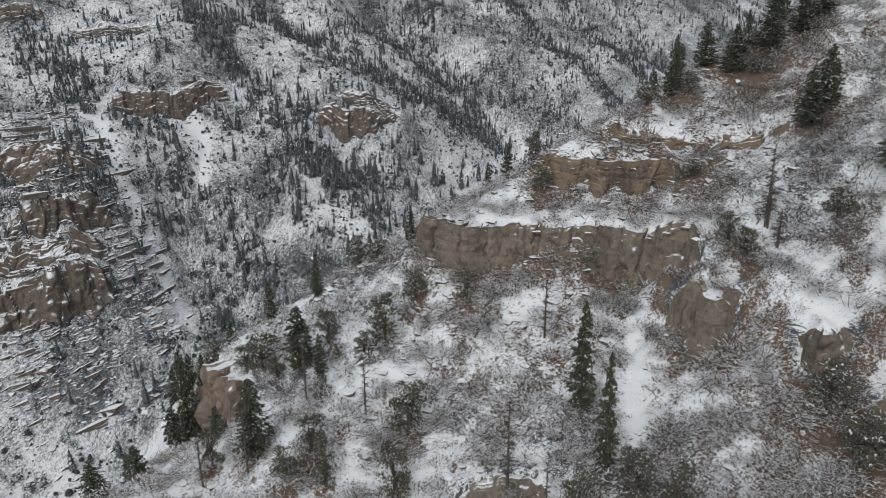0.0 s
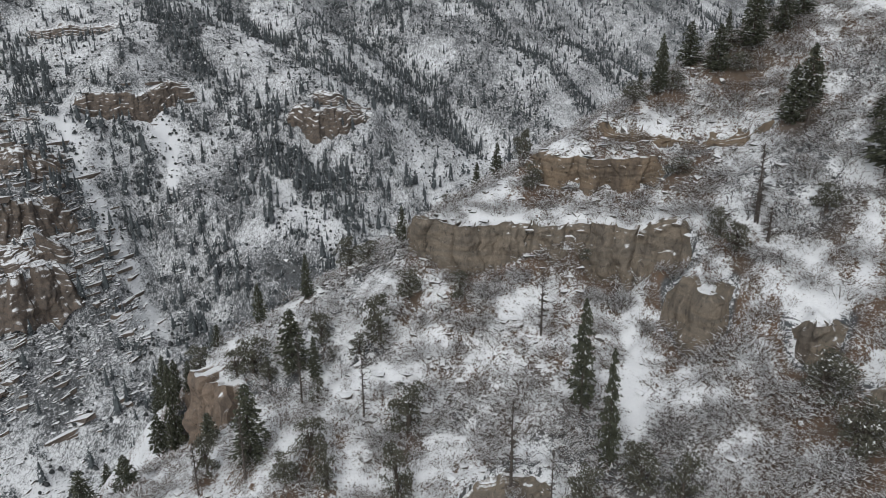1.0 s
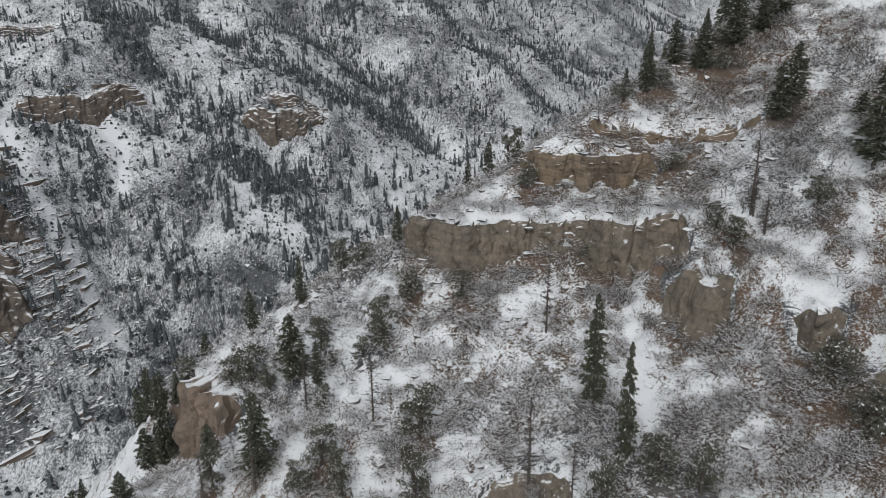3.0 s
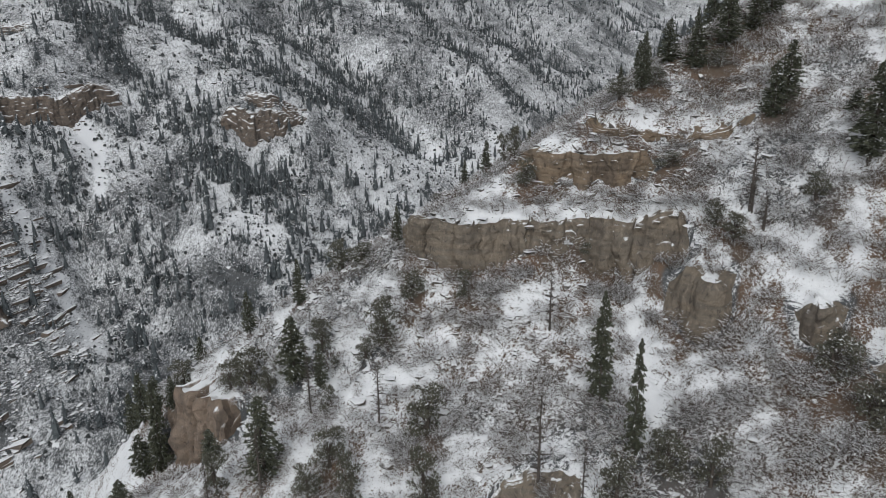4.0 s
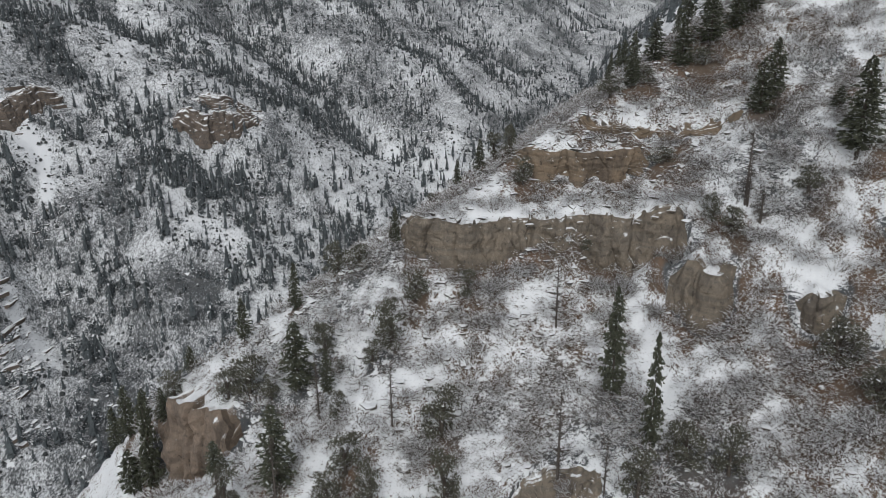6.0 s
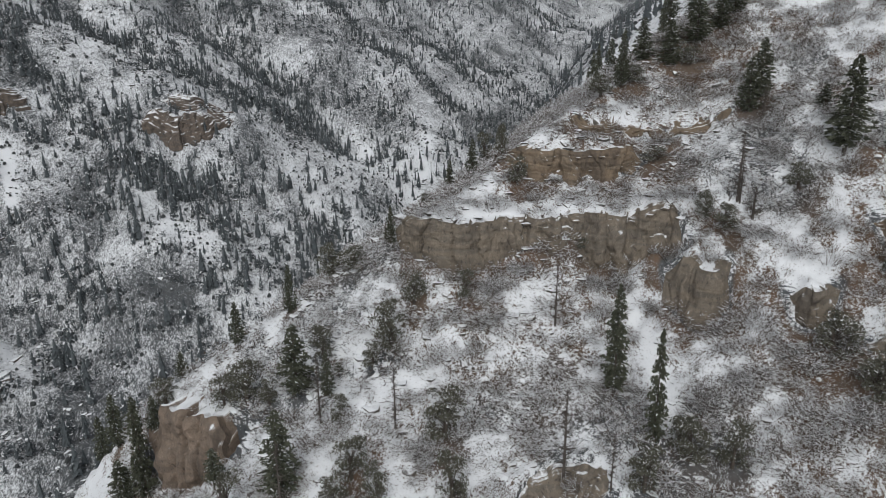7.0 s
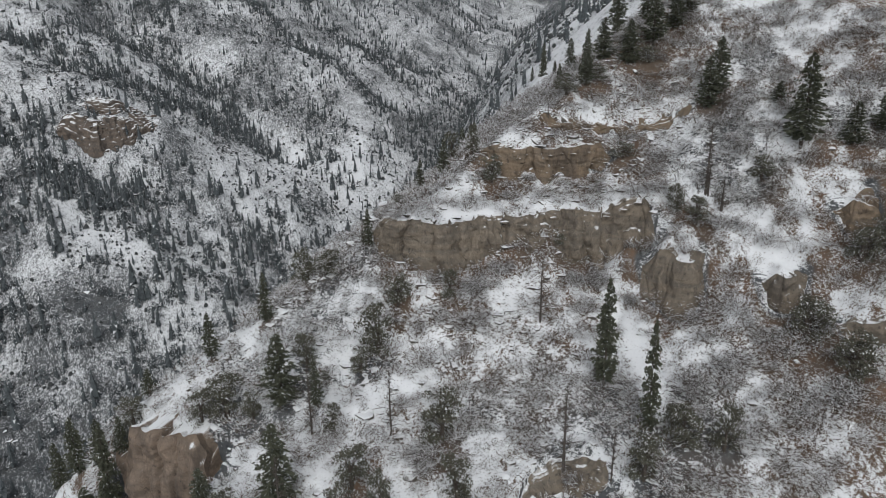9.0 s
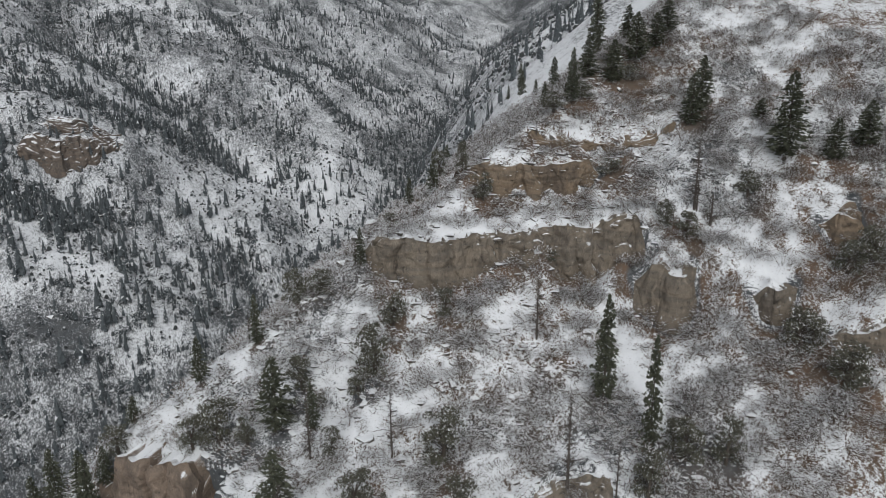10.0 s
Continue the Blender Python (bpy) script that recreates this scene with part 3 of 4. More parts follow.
V, Fc = scatter(tufts, sx, sy, land(sx, sy), np.clip(1.0 * rng.lognormal(0, 0.4, n), 0.4, 2.4), rng.uniform(0.9, 1.4, n), rng.uniform(0, 6.28, n), rng.randint(0, 4, n))
scrub = new("scrub", add_mesh("scrub", V, Fc, HAZED_SCRUB))
tagged(scrub, "dwarf scrub in a haze-cooled grey, speckling the far snow", "scrub", kind="stuff")


# ---- cliffs ----
def part(name, mesh, parent, label=""):
    ob = new(name, mesh)
    ob.parent = parent
    return tagged(ob, label)


def along_line(line, step):
    """Even points along a plan line, with the way outwards (to its right)."""
    p = np.array(line, float)
    seg = np.hypot(*np.diff(p, axis=0).T)
    s = np.concatenate([[0], np.cumsum(seg)])
    t = np.arange(0, s[-1], step)
    q = np.stack([np.interp(t, s, p[:, 0]), np.interp(t, s, p[:, 1])], -1)
    k = max(3, int(1.2 / step) | 1)
    pad = np.pad(q, ((k // 2, k // 2), (0, 0)), "edge")
    q = np.stack([np.convolve(pad[:, i], np.ones(k) / k, "valid") for i in (0, 1)], -1)
    w = np.gradient(q, axis=0)
    w /= np.hypot(*w.T)[:, None]
    return t, q, np.stack([w[:, 1], -w[:, 0]], -1)


def face_mesh(name, line, height, material, step, rows, size, seed, lean=0.16, ledge=1.0, wave=0.15, grooves=1.0, beds=0, setback=0.05, rough=0.07):
    """A weathered rock face of rounded, jointed buttresses. size: metres between the joints, about."""
    t, q, out = along_line(line, step)
    r = np.random.RandomState(int(seed * 10))
    foot = land(*(q + out * 0.18 * height).T)
    top = np.min([land(*(q - out * k * height).T) for k in (0.28, 0.36, 0.46)], axis=0)
    k = max(3, int(0.5 * height / step) | 1)
    top = np.convolve(np.pad(top, k // 2, "edge"), np.ones(k) / k, "valid")
    ends = smooth(0, 0.5 * height, t) * smooth(0, 0.5 * height, t[-1] - t)
    widths = np.clip(0.55 * size * r.lognormal(0, 0.55, 400), 0.15 * size, 1.6 * size)
    joints = np.cumsum(widths) - 2 * size
    S, H = np.meshgrid(t, np.linspace(-0.2, 1.0, rows))
    warped = S + 0.45 * size * vnoise(1.4 * H + seed, 0.6 * S / size) + 0.08 * size * vnoise(6 * H, S / (0.3 * size))
    cell = np.clip(np.searchsorted(joints, warped) - 1, 0, 398)
    u = (warped - joints[cell]) / widths[cell + 1]
    gap = np.minimum(u, 1 - u) * widths[cell + 1]
    drop = r.uniform(0, 1, 400) ** 2
    column = cell[-1]
    notch = (0.2 + 0.8 * ends) * (1 - 0.05 * drop[column] - 0.03 * vnoise(t / (0.3 * size), 0 * t + seed))
    z = foot[None, :] + H * (np.maximum(top - foot, 0.2) * notch + 0.12)[None, :]
    proud = r.normal(0, 0.07 * min(1.0, wave / 0.15), 400)[cell]
    bulge = 0.10 * np.sqrt(np.clip(1 - (2 * u - 1) ** 2, 0, 1)) * np.clip(widths[cell + 1] / size, 0.2, 1) * r.uniform(0.1, 1.2, 400)[cell]
    open_joint = (r.uniform(0, 1, 400) ** 2)[cell] * np.exp(-((gap / (0.035 * height)) ** 2))
    off = wave * vnoise(S / (1.5 * size) + seed, 0.5 * H + seed) + proud + bulge - 0.09 * grooves * open_joint
    for k in range(3):
        level, back = r.uniform(0.25, 1.0, 400)[cell], 0.12 * ledge * (r.uniform(0, 1, 400) ** 3)[cell]
        level = level + 0.05 * vnoise(S / (0.3 * size), H + k)
        off = off - back * smooth(0, 0.035, H - level) * smooth(-0.3, 0.2, vnoise(S / (0.4 * size) + 7 * k, 2 * H))
        off = off - 0.02 * r.uniform(0, 1, 400)[cell] * np.exp(-(((H - level) / 0.022) ** 2))
    if beds:
        layer = H * beds + 0.5 * vnoise(S / (1.8 * size) + seed, H) + 0.25 * vnoise(S / (0.35 * size), 3 * H)
        bed = np.clip(np.floor(layer).astype(int), 0, 39)
        back = 0.5 * r.uniform(0, 1, 40)[bed] + 0.9 * vnoise(S / (0.9 * size) + 3.7 * bed, 0.37 * bed + seed) + 0.6 * vnoise(S / (0.22 * size) + 5.1 * bed, 0.61 * bed + seed)
        off = off - setback * (back + 0.5 * np.exp(-(((layer - bed) / 0.12) ** 2))) - 0.3 * setback * bed
    off = off + rough * fbm(S / (0.6 * size) + 3 * seed, z / (0.8 * size), 5, 0.5) - 0.07 * smooth(0.8, 1.0, H) ** 2
    off = off + lean * (0.5 - H) + 0.10
    for _ in range(2):
        p = np.pad(off, 1, "edge")
        off = (p[1:-1, 1:-1] * 2 + p[:-2, 1:-1] + p[2:, 1:-1] + p[1:-1, :-2] + p[1:-1, 2:]) / 6
    off = off * (0.6 + 0.4 * ends)[None, :]
    x = q[:, 0][None, :] + out[:, 0][None, :] * off * height
    y = q[:, 1][None, :] + out[:, 1][None, :] * off * height
    rims = [(x, y, z)]
    for inward, share in ((0.10, 0.08), (0.28, 0.35), (0.5, 1.0)):
        bx, by = x[-1] - out[:, 0] * height * inward, y[-1] - out[:, 1] * height * inward
        bz = (1 - share) * z[-1] + share * (land(bx, by) - 0.16 * height) + (0.05 + 0.04 * vnoise(t / 0.9 + seed, t * 0 + inward)) * height
        rims.append((bx[None], by[None], bz[None]))
    X, Y, Z = (np.concatenate([r[i] for r in rims]) for i in range(3))
    n, m = X.shape
    idx = np.arange(n * m).reshape(n, m)
    quads = np.stack([idx[:-1, :-1], idx[:-1, 1:], idx[1:, 1:], idx[1:, :-1]], -1).reshape(-1, 4)
    return add_mesh(name, np.stack([X, Y, Z], -1).reshape(-1, 3), quads, material)


def rock_mesh(name, rng, flat, material, points=16, bevel=True):
    """An angular boulder about one metre across."""
    bm = bmesh.new()
    for _ in range(points):
        d = rng.normal(size=3)
        d /= np.abs(d).max() ** 0.6 * np.linalg.norm(d) ** 0.4
        bm.verts.new((0.5 * d[0] * rng.uniform(0.8, 1.1), 0.5 * d[1] * rng.uniform(0.8, 1.1), 0.5 * flat * d[2]))
    hull = bmesh.ops.convex_hull(bm, input=bm.verts)
    bmesh.ops.delete(bm, geom=[g for g in hull["geom_interior"] if isinstance(g, bmesh.types.BMVert)], context="VERTS")
    if bevel:
        bmesh.ops.bevel(bm, geom=bm.edges[:], offset=0.03, segments=1, affect="EDGES", clamp_overlap=True)
    me = bpy.data.meshes.new(name)
    bm.to_mesh(me)
    bm.free()
    me.materials.append(material)
    return me


rng = np.random.RandomState(5)
SLABS = [rock_mesh("slab", rng, 0.42, CLIFF) for _ in range(5)]
WARM_SLABS = [rock_mesh("slab", rng, 0.42, CLIFF_WARM) for _ in range(3)]
FAR_SLABS = [rock_mesh("slab", rng, 0.42, CLIFF_FAR) for _ in range(3)]
BOULDERS = [rock_mesh("boulder", rng, rng.uniform(0.4, 0.8), STONE) for _ in range(8)]


def cliff(key, material, slabs, label, step, rows, size, seed, table=CLIFFS, every=1.5, lean=0.16, ledge=1.0, ledges=0.35, wave=0.15, grooves=1.0, beds=0, setback=0.05, rough=0.07):
    line, height, reach = table[key]
    t, q, out = along_line(line, 0.5)
    mid = q[len(q) // 2]
    thing = new("cliff")
    thing.location = (*mid, float(land(*mid)) - height)
    tagged(thing, label, "cliff")
    bpy.context.view_layer.update()
    face = part("rock_face", face_mesh("rock_face", line, height, material, step, rows, size, seed, lean, ledge, wave if table is CLIFFS else 0.10, grooves, beds, setback, rough), thing)
    face.matrix_parent_inverse = thing.matrix_world.inverted()
    n = 0 if not every else int(t[-1] / every)
    for k in range(n):
        i = int((k + rng.uniform(0.2, 0.8)) / n * len(q))
        w = rng.uniform(0.10, 0.24) * height if height < 6 else rng.uniform(0.10, 0.2) * height
        p = q[i] - out[i] * (rng.uniform(-0.1, 0.2) * height)
        block = part("slab", slabs[rng.randint(len(slabs))], thing)
        block.matrix_parent_inverse = thing.matrix_world.inverted()
        back = q[i] - out[i] * 0.25 * height
        z = float(land(*back)) + rng.uniform(-0.14, -0.06) * height
        ang = math.atan2(-out[i][0], out[i][1])
        block.matrix_basis = (Matrix.Translation((*p, z)) @ Matrix.Rotation(ang + rng.uniform(-0.3, 0.3), 4, "Z")
                              @ Matrix.Rotation(rng.uniform(-0.12, 0.2), 4, "X") @ Matrix.Diagonal((1.5 * w, w, 0.9 * w, 1)))
    for k in range(int(ledges * t[-1])):
        i = rng.randint(3, len(q) - 3)
        foot, top = (float(land(*(q[i] + out[i] * g * 0.2 * height))) for g in (1, -1))
        f, w = rng.uniform(0.15, 0.92), 0.05 * math.exp(rng.normal(0, 0.5)) * height
        p = q[i] + out[i] * height * (lean * (0.5 - f) + rng.uniform(0.08, 0.16))
        block = part("ledge", slabs[rng.randint(len(slabs))], thing)
        block.matrix_parent_inverse = thing.matrix_world.inverted()
        ang = math.atan2(-out[i][0], out[i][1])
        block.matrix_basis = (Matrix.Translation((*p, foot + f * (top - foot))) @ Matrix.Rotation(ang + rng.uniform(-0.3, 0.3), 4, "Z")
                              @ Matrix.Rotation(rng.uniform(-0.15, 0.15), 4, "Y") @ Matrix.Diagonal((2.2 * w, 0.9 * w, 0.8 * w, 1)))
    return thing


cliff("main", CLIFF, SLABS, "grey-brown sandstone cliff with cracked buttresses and a snowy top", 0.09, 90, 3.0, 1.3, lean=0.10, ledges=0.7, wave=0.22, every=1.6, grooves=1.1, rough=0.10)
cliff("block", CLIFF, SLABS, "rounded grey-brown sandstone block standing out of the slope", 0.09, 70, 3.6, 4.4, every=0, lean=0.14, wave=0.08, grooves=0.4, ledge=0.2, ledges=0.0, rough=0.07)
cliff("upper", CLIFF_WARM, WARM_SLABS, "ochre sandstone ledge in two tiers dusted with snow", 0.09, 60, 2.8, 7.7, ledge=0.4, wave=0.2, every=1.4, ledges=1.0, beds=4, setback=0.06, lean=0.15, grooves=0.8, rough=0.12)
cliff("upper_back", CLIFF_WARM, WARM_SLABS, "broken ochre ledge above the lower tier", 0.09, 50, 2.4, 3.7, ledge=0.5, wave=0.35, every=0.9, ledges=1.4, beds=4, setback=0.08, lean=0.25, grooves=0.5, rough=0.22)
cliff("west", CLIFF_RED, WARM_SLABS, "reddish sandstone outcrop with sheer face and snowy cap", 0.12, 100, 3.4, 2.9, every=0, lean=0.05, ledges=0.0, ledge=0.3, wave=0.05, grooves=0.7, rough=0.07)
cliff("low", CLIFF, SLABS, "grey-brown rock bulge layered with snow under the slope", 0.09, 60, 2.6, 9.1, every=1.4, lean=0.6, ledges=0.9, ledge=1.6, wave=0.25, rough=0.09, beds=0)
cliff("east", CLIFF, SLABS, "small grey-brown outcrop with a domed snow cap", 0.08, 40, 2.4, 5.2, every=0, ledges=0.3, lean=0.2)
cliff("edge", CLIFF, SLABS, "low snow-capped rock ledge among shrubs", 0.08, 36, 2.0, 6.6, every=0, ledge=1.4, lean=0.2)
cliff("pillar", CLIFF_WARM, WARM_SLABS, "stubby tan rock pillar on the brushy slope", 0.08, 40, 1.8, 8.3, every=0)
for key, seed in (("spur_low", 2.1), ("spur_high", 3.3), ("middle", 4.6), ("top", 5.9), ("corner", 7.2)):
    cliff(key, CLIFF_FAR, FAR_SLABS, "distant reddish-brown cliff band with snowy ledges", 0.35, 60, 6.0, seed, FAR_CLIFFS, 0, ledges=0.0, ledge=0.6, beds=6, setback=0.04, lean=0.35, grooves=0.6, rough=0.08)
for key, seed in (("nose_first", 1.7), ("nose_second", 2.8), ("nose_third", 4.1), ("nose_fourth", 6.3)):
    cliff(key, CLIFF_FAR, FAR_SLABS, "dark layered cliff band streaked with snow", 0.35, 60, 6.0, seed, FAR_CLIFFS, 0, ledges=0.0, ledge=0.8, beds=6, setback=0.03, lean=0.4, grooves=0.6, rough=0.08)


# ---- trees ----
def tri_mesh(name, tris, material):
    """Loose triangles, n x 3 x 3."""
    v = np.asarray(tris, float).reshape(-1, 3)
    return add_mesh(name, v, np.arange(len(v)).reshape(-1, 3), material)


def tube(points, radii, sides=6):
    """A tapered stem through points, as triangles."""
    rings = []
    for p, r in zip(points, radii):
        rings.append([(p[0] + r * math.cos(2 * math.pi * s / sides), p[1] + r * math.sin(2 * math.pi * s / sides), p[2]) for s in range(sides)])
    out = []
    for a, b in zip(rings[:-1], rings[1:]):
        for s in range(sides):
            n = (s + 1) % sides
            out += [(a[s], a[n], b[n]), (a[s], b[n], b[s])]
    return out


def stem_tris(a, b, w, rng):
    """A thin two-sided twig from a to b."""
    a, b = np.array(a), np.array(b)
    d = b - a
    side = np.cross(d, rng.normal(size=3))
    side *= w / (np.linalg.norm(side) + 1e-9)
    other = np.cross(d, side)
    other *= w / (np.linalg.norm(other) + 1e-9)
    return [(a - side, a + side, b), (a - other, a + other, b)]


def fir_parts(seed, bare=0.08, levels=30):
    """Unit fir: one high, one wide."""
    r = np.random.RandomState(seed)
    crown, lean = [], r.normal(0, 0.012, 2)
    for k in range(levels):
        f = k / (levels - 1)
        z = bare + (0.985 - bare) * f
        reach = 0.5 * (1 - f) ** 0.6 * (0.35 + 0.65 * min(1, f / 0.14)) + 0.02
        for b in range(7 if f < 0.8 else 5):
            a = r.uniform(0, 2 * math.pi)
            L = reach * r.uniform(0.55, 1.12)
            droop = r.uniform(0.01, 0.05) * (1 - f)
            ca, sa = math.cos(a), math.sin(a)
            for j in range(17):
                g = r.uniform(0.12, 1.0)
                c = np.array((L * g * ca, L * g * sa, z - droop * g * g + r.normal(0, 0.006)))
                along = a + r.normal(0, 0.75)
                ln, wd = r.uniform(0.05, 0.12) * (0.6 + 0.8 * (1 - f)), r.uniform(0.009, 0.022)
                e = np.array((math.cos(along) * ln, math.sin(along) * ln, r.normal(-0.006, 0.008)))
                s = np.array((-math.sin(along) * wd, math.cos(along) * wd, r.normal(0, 0.010)))
                crown.append((c - s, c + s, c + e))
    trunk = tube([(0, 0, -0.05), (0, 0, 0.4), (lean[0], lean[1], 0.97)], (0.045, 0.03, 0.005))
    return tri_mesh("trunk", trunk, BARK), tri_mesh("crown", crown, FIR)


def juniper_parts(seed):
    r = np.random.RandomState(seed)
    crown, stems = [], tube([(0, 0, -0.08), (0.02, 0, 0.25), (0.05, 0.02, 0.6)], (0.06, 0.045, 0.015))
    for k in range(30):
        a, f = r.uniform(0, 2 * math.pi), r.uniform(0, 1)
        z = 0.08 + 0.78 * f
        rad = 0.40 * math.sqrt(max(0.05, 1 - ((z - 0.42) / 0.58) ** 2)) * r.uniform(0.35, 1.0)
        c = np.array((rad * math.cos(a), rad * math.sin(a), z))
        stems += stem_tris((0.02, 0, 0.12 + 0.3 * f), c, 0.012, r)
        size = r.uniform(0.10, 0.19)
        for j in range(90):
            n = r.normal(size=3)
            n /= np.linalg.norm(n)
            n[2] = abs(n[2]) * 1.2 - 0.35
            p = c + n * size * r.uniform(0.55, 1.15) * np.array((1, 1, 0.8))
            u, w = r.normal(size=3), r.normal(size=3)
            u, w = u / np.linalg.norm(u) * r.uniform(0.025, 0.055), w / np.linalg.norm(w) * r.uniform(0.014, 0.028)
            crown.append((p - w, p + w, p + u))
    return tri_mesh("trunk", stems, BARK), tri_mesh("crown", crown, JUNIPER)


def snag_parts(seed, needles=0):
    r = np.random.RandomState(seed)
    bend = r.normal(0, 0.03, 2)
    trunk = tube([(0, 0, -0.05), (0.3 * bend[0], 0.3 * bend[1], 0.35), (bend[0], bend[1], 1.0)], (0.055, 0.038, 0.006), 7)
    twigs = []
    for k in range(54):
        f = r.uniform(0.12, 0.97)
        a = r.uniform(0, 2 * math.pi)
        L = 0.5 * (1.05 - f) ** 0.7 * r.uniform(0.4, 1.05)
        root = np.array((f * bend[0], f * bend[1], f))
        tip = root + np.array((L * math.cos(a), L * math.sin(a), r.uniform(-0.05, 0.08)))
        twigs += stem_tris(root, tip, 0.009, r)
        for j in range(6):
            g = r.uniform(0.3, 1.0)
            m = root + (tip - root) * g
            twigs += stem_tris(m, m + r.normal(0, 1, 3) * (0.07, 0.07, 0.025), 0.004, r)
    return tri_mesh("trunk", trunk, DEADWOOD), tri_mesh("dead_crown", twigs, DEADWOOD)


def shrub_tris(seed, stems=26, twigs=3, spread=0.5, thick=0.016):
    """A unit leafless shrub: one high, one wide."""
    r = np.random.RandomState(seed)
    out = []
    for k in range(stems):
        a, q = r.uniform(0, 2 * math.pi), spread * math.sqrt(r.uniform(0.02, 1))
        base = np.array((0.3 * q * math.cos(a), 0.3 * q * math.sin(a), -0.1))
        tip = np.array((q * math.cos(a), q * math.sin(a), (1.05 - 0.9 * q) * r.uniform(0.6, 1.0)))
        out += stem_tris(base, tip, thick, r)[:1]
        for j in range(twigs):
            m = base + (tip - base) * r.uniform(0.45, 1.0)
            out += stem_tris(m, m + r.normal(0, 0.13, 3) + (0.05 * math.cos(a), 0.05 * math.sin(a), 0.08), 1.2 * thick, r)[:1]
    return np.array(out)


def plant(name, meshes, names, x, y, height, width, label, category, group, sink=0.15):
    thing = new(name)
    spin = rng.uniform(0, 2 * math.pi)
    thing.matrix_basis = (Matrix.Translation((x, y, float(land(np.float64(x), np.float64(y))) - sink))
                          @ Matrix.Rotation(spin, 4, "Z") @ Matrix.Diagonal((width, width, height, 1)))
    tagged(thing, label, category, group)
    for mesh, piece in zip(meshes, names):
        part(piece, mesh, thing)
    return thing


rng = np.random.RandomState(21)
FIR_KINDS = [fir_parts(31), fir_parts(32, 0.05), fir_parts(33, 0.12), fir_parts(34, 0.06)]
JUNIPER_KINDS = [juniper_parts(s) for s in (41, 42, 43, 44, 45)]
SNAG_KINDS = [snag_parts(s) for s in (51, 52, 53)]
BARE_KINDS = [tri_mesh("twig_mass", shrub_tris(s, 130, 9, 0.5, 0.005), BRANCH) for s in (61, 62, 63)]
for k, (x, y, height, width) in enumerate(FIRS + EDGE_TREES):
    tall = "tall slender" if height > 3.4 * width else "dense dark green"
    plant("fir_tree", FIR_KINDS[k % 4], ("trunk", "crown"), x, y, 1.04 * height, 1.25 * width, tall + " fir flecked with snow on the slope", "tree", "firs on the near slope")
for k, (x, y, height, width) in enumerate(JUNIPERS_WEST + JUNIPERS_EAST):
    size = "large spreading" if width > 3.5 else "small rounded"
    plant("juniper_tree", JUNIPER_KINDS[k % 5], ("trunk", "crown"), x, y, 1.05 * height, 1.12 * width, size + " dull green juniper with snowy tips", "tree", "junipers on the near slope")
for k, (x, y, height, width) in enumerate(SNAGS):
    plant("dead_tree", SNAG_KINDS[k % 3], ("trunk", "dead_crown"), x, y, height, width, "bare grey dead tree standing in the snow", "tree", "dead trees")
for k, (x, y, height, width) in enumerate(BARE_SHRUBS):
    plant("bare_shrub", BARE_KINDS[k % 3:k % 3 + 1], ("twig_mass",), x, y, 0.68 * height, 0.9 * width, "large leafless brown shrub dusted with snow", "shrub", "large bare shrubs")
for k, (x, y) in enumerate(CLOSE_TREES):
    height = 5.0 * math.exp(rng.normal(0, 0.3))
    plant("fir_tree", FIR_KINDS[k % 4], ("trunk", "crown"), x, y, height, height * rng.uniform(0.32, 0.5), "dark conifer on the wooded slope behind the ridge", "tree", "firs behind the ridge")


# ---- boulders and brush ----
def on_ground(n, x0, x1, y0, y1, chance):
    x, y = rng.uniform(x0, x1, n), rng.uniform(y0, y1, n)
    keep = rng.rand(n) < chance(x, y)
    return x[keep], y[keep]


def slope_turn(x, y):
    """The tilt of the ground, as a turn."""
    e = 0.6
    gx = (land(np.float64(x + e), np.float64(y)) - land(np.float64(x - e), np.float64(y))) / (2 * e)
    gy = (land(np.float64(x), np.float64(y + e)) - land(np.float64(x), np.float64(y - e))) / (2 * e)
    return Vector((-gx, -gy, 1)).normalized()


bx, by = on_ground(900, -38, 46, 44, 92, lambda x, y: 0.30 * smooth(-0.1, 0.4, fbm(x / 6 + 70, y / 6, 3)) + 0.16 * rock_and_haze_at(x, y))
for x, y in zip(bx[:260], by[:260]):
    w = min(0.95, 0.45 * math.exp(rng.normal(0.1, 0.5)))
    stone = new("boulder", BOULDERS[rng.randint(len(BOULDERS))])
    up = slope_turn(x, y)
    tilt = Vector((0, 0, 1)).rotation_difference(Vector((0.5 * up.x, 0.5 * up.y, up.z))).to_matrix().to_4x4()
    stone.matrix_basis = (Matrix.Translation((x, y, float(land(x, y)) + 0.02 * w)) @ tilt
                          @ Matrix.Rotation(rng.uniform(0, 6.28), 4, "Z") @ Matrix.Diagonal((w * rng.uniform(1, 1.8), w, w * rng.uniform(0.7, 1.1), 1)))
    tagged(stone, "angular grey stone capped with snow" if w < 0.7 else "large angular grey boulder capped with snow", "boulder", "boulders on the near slope")
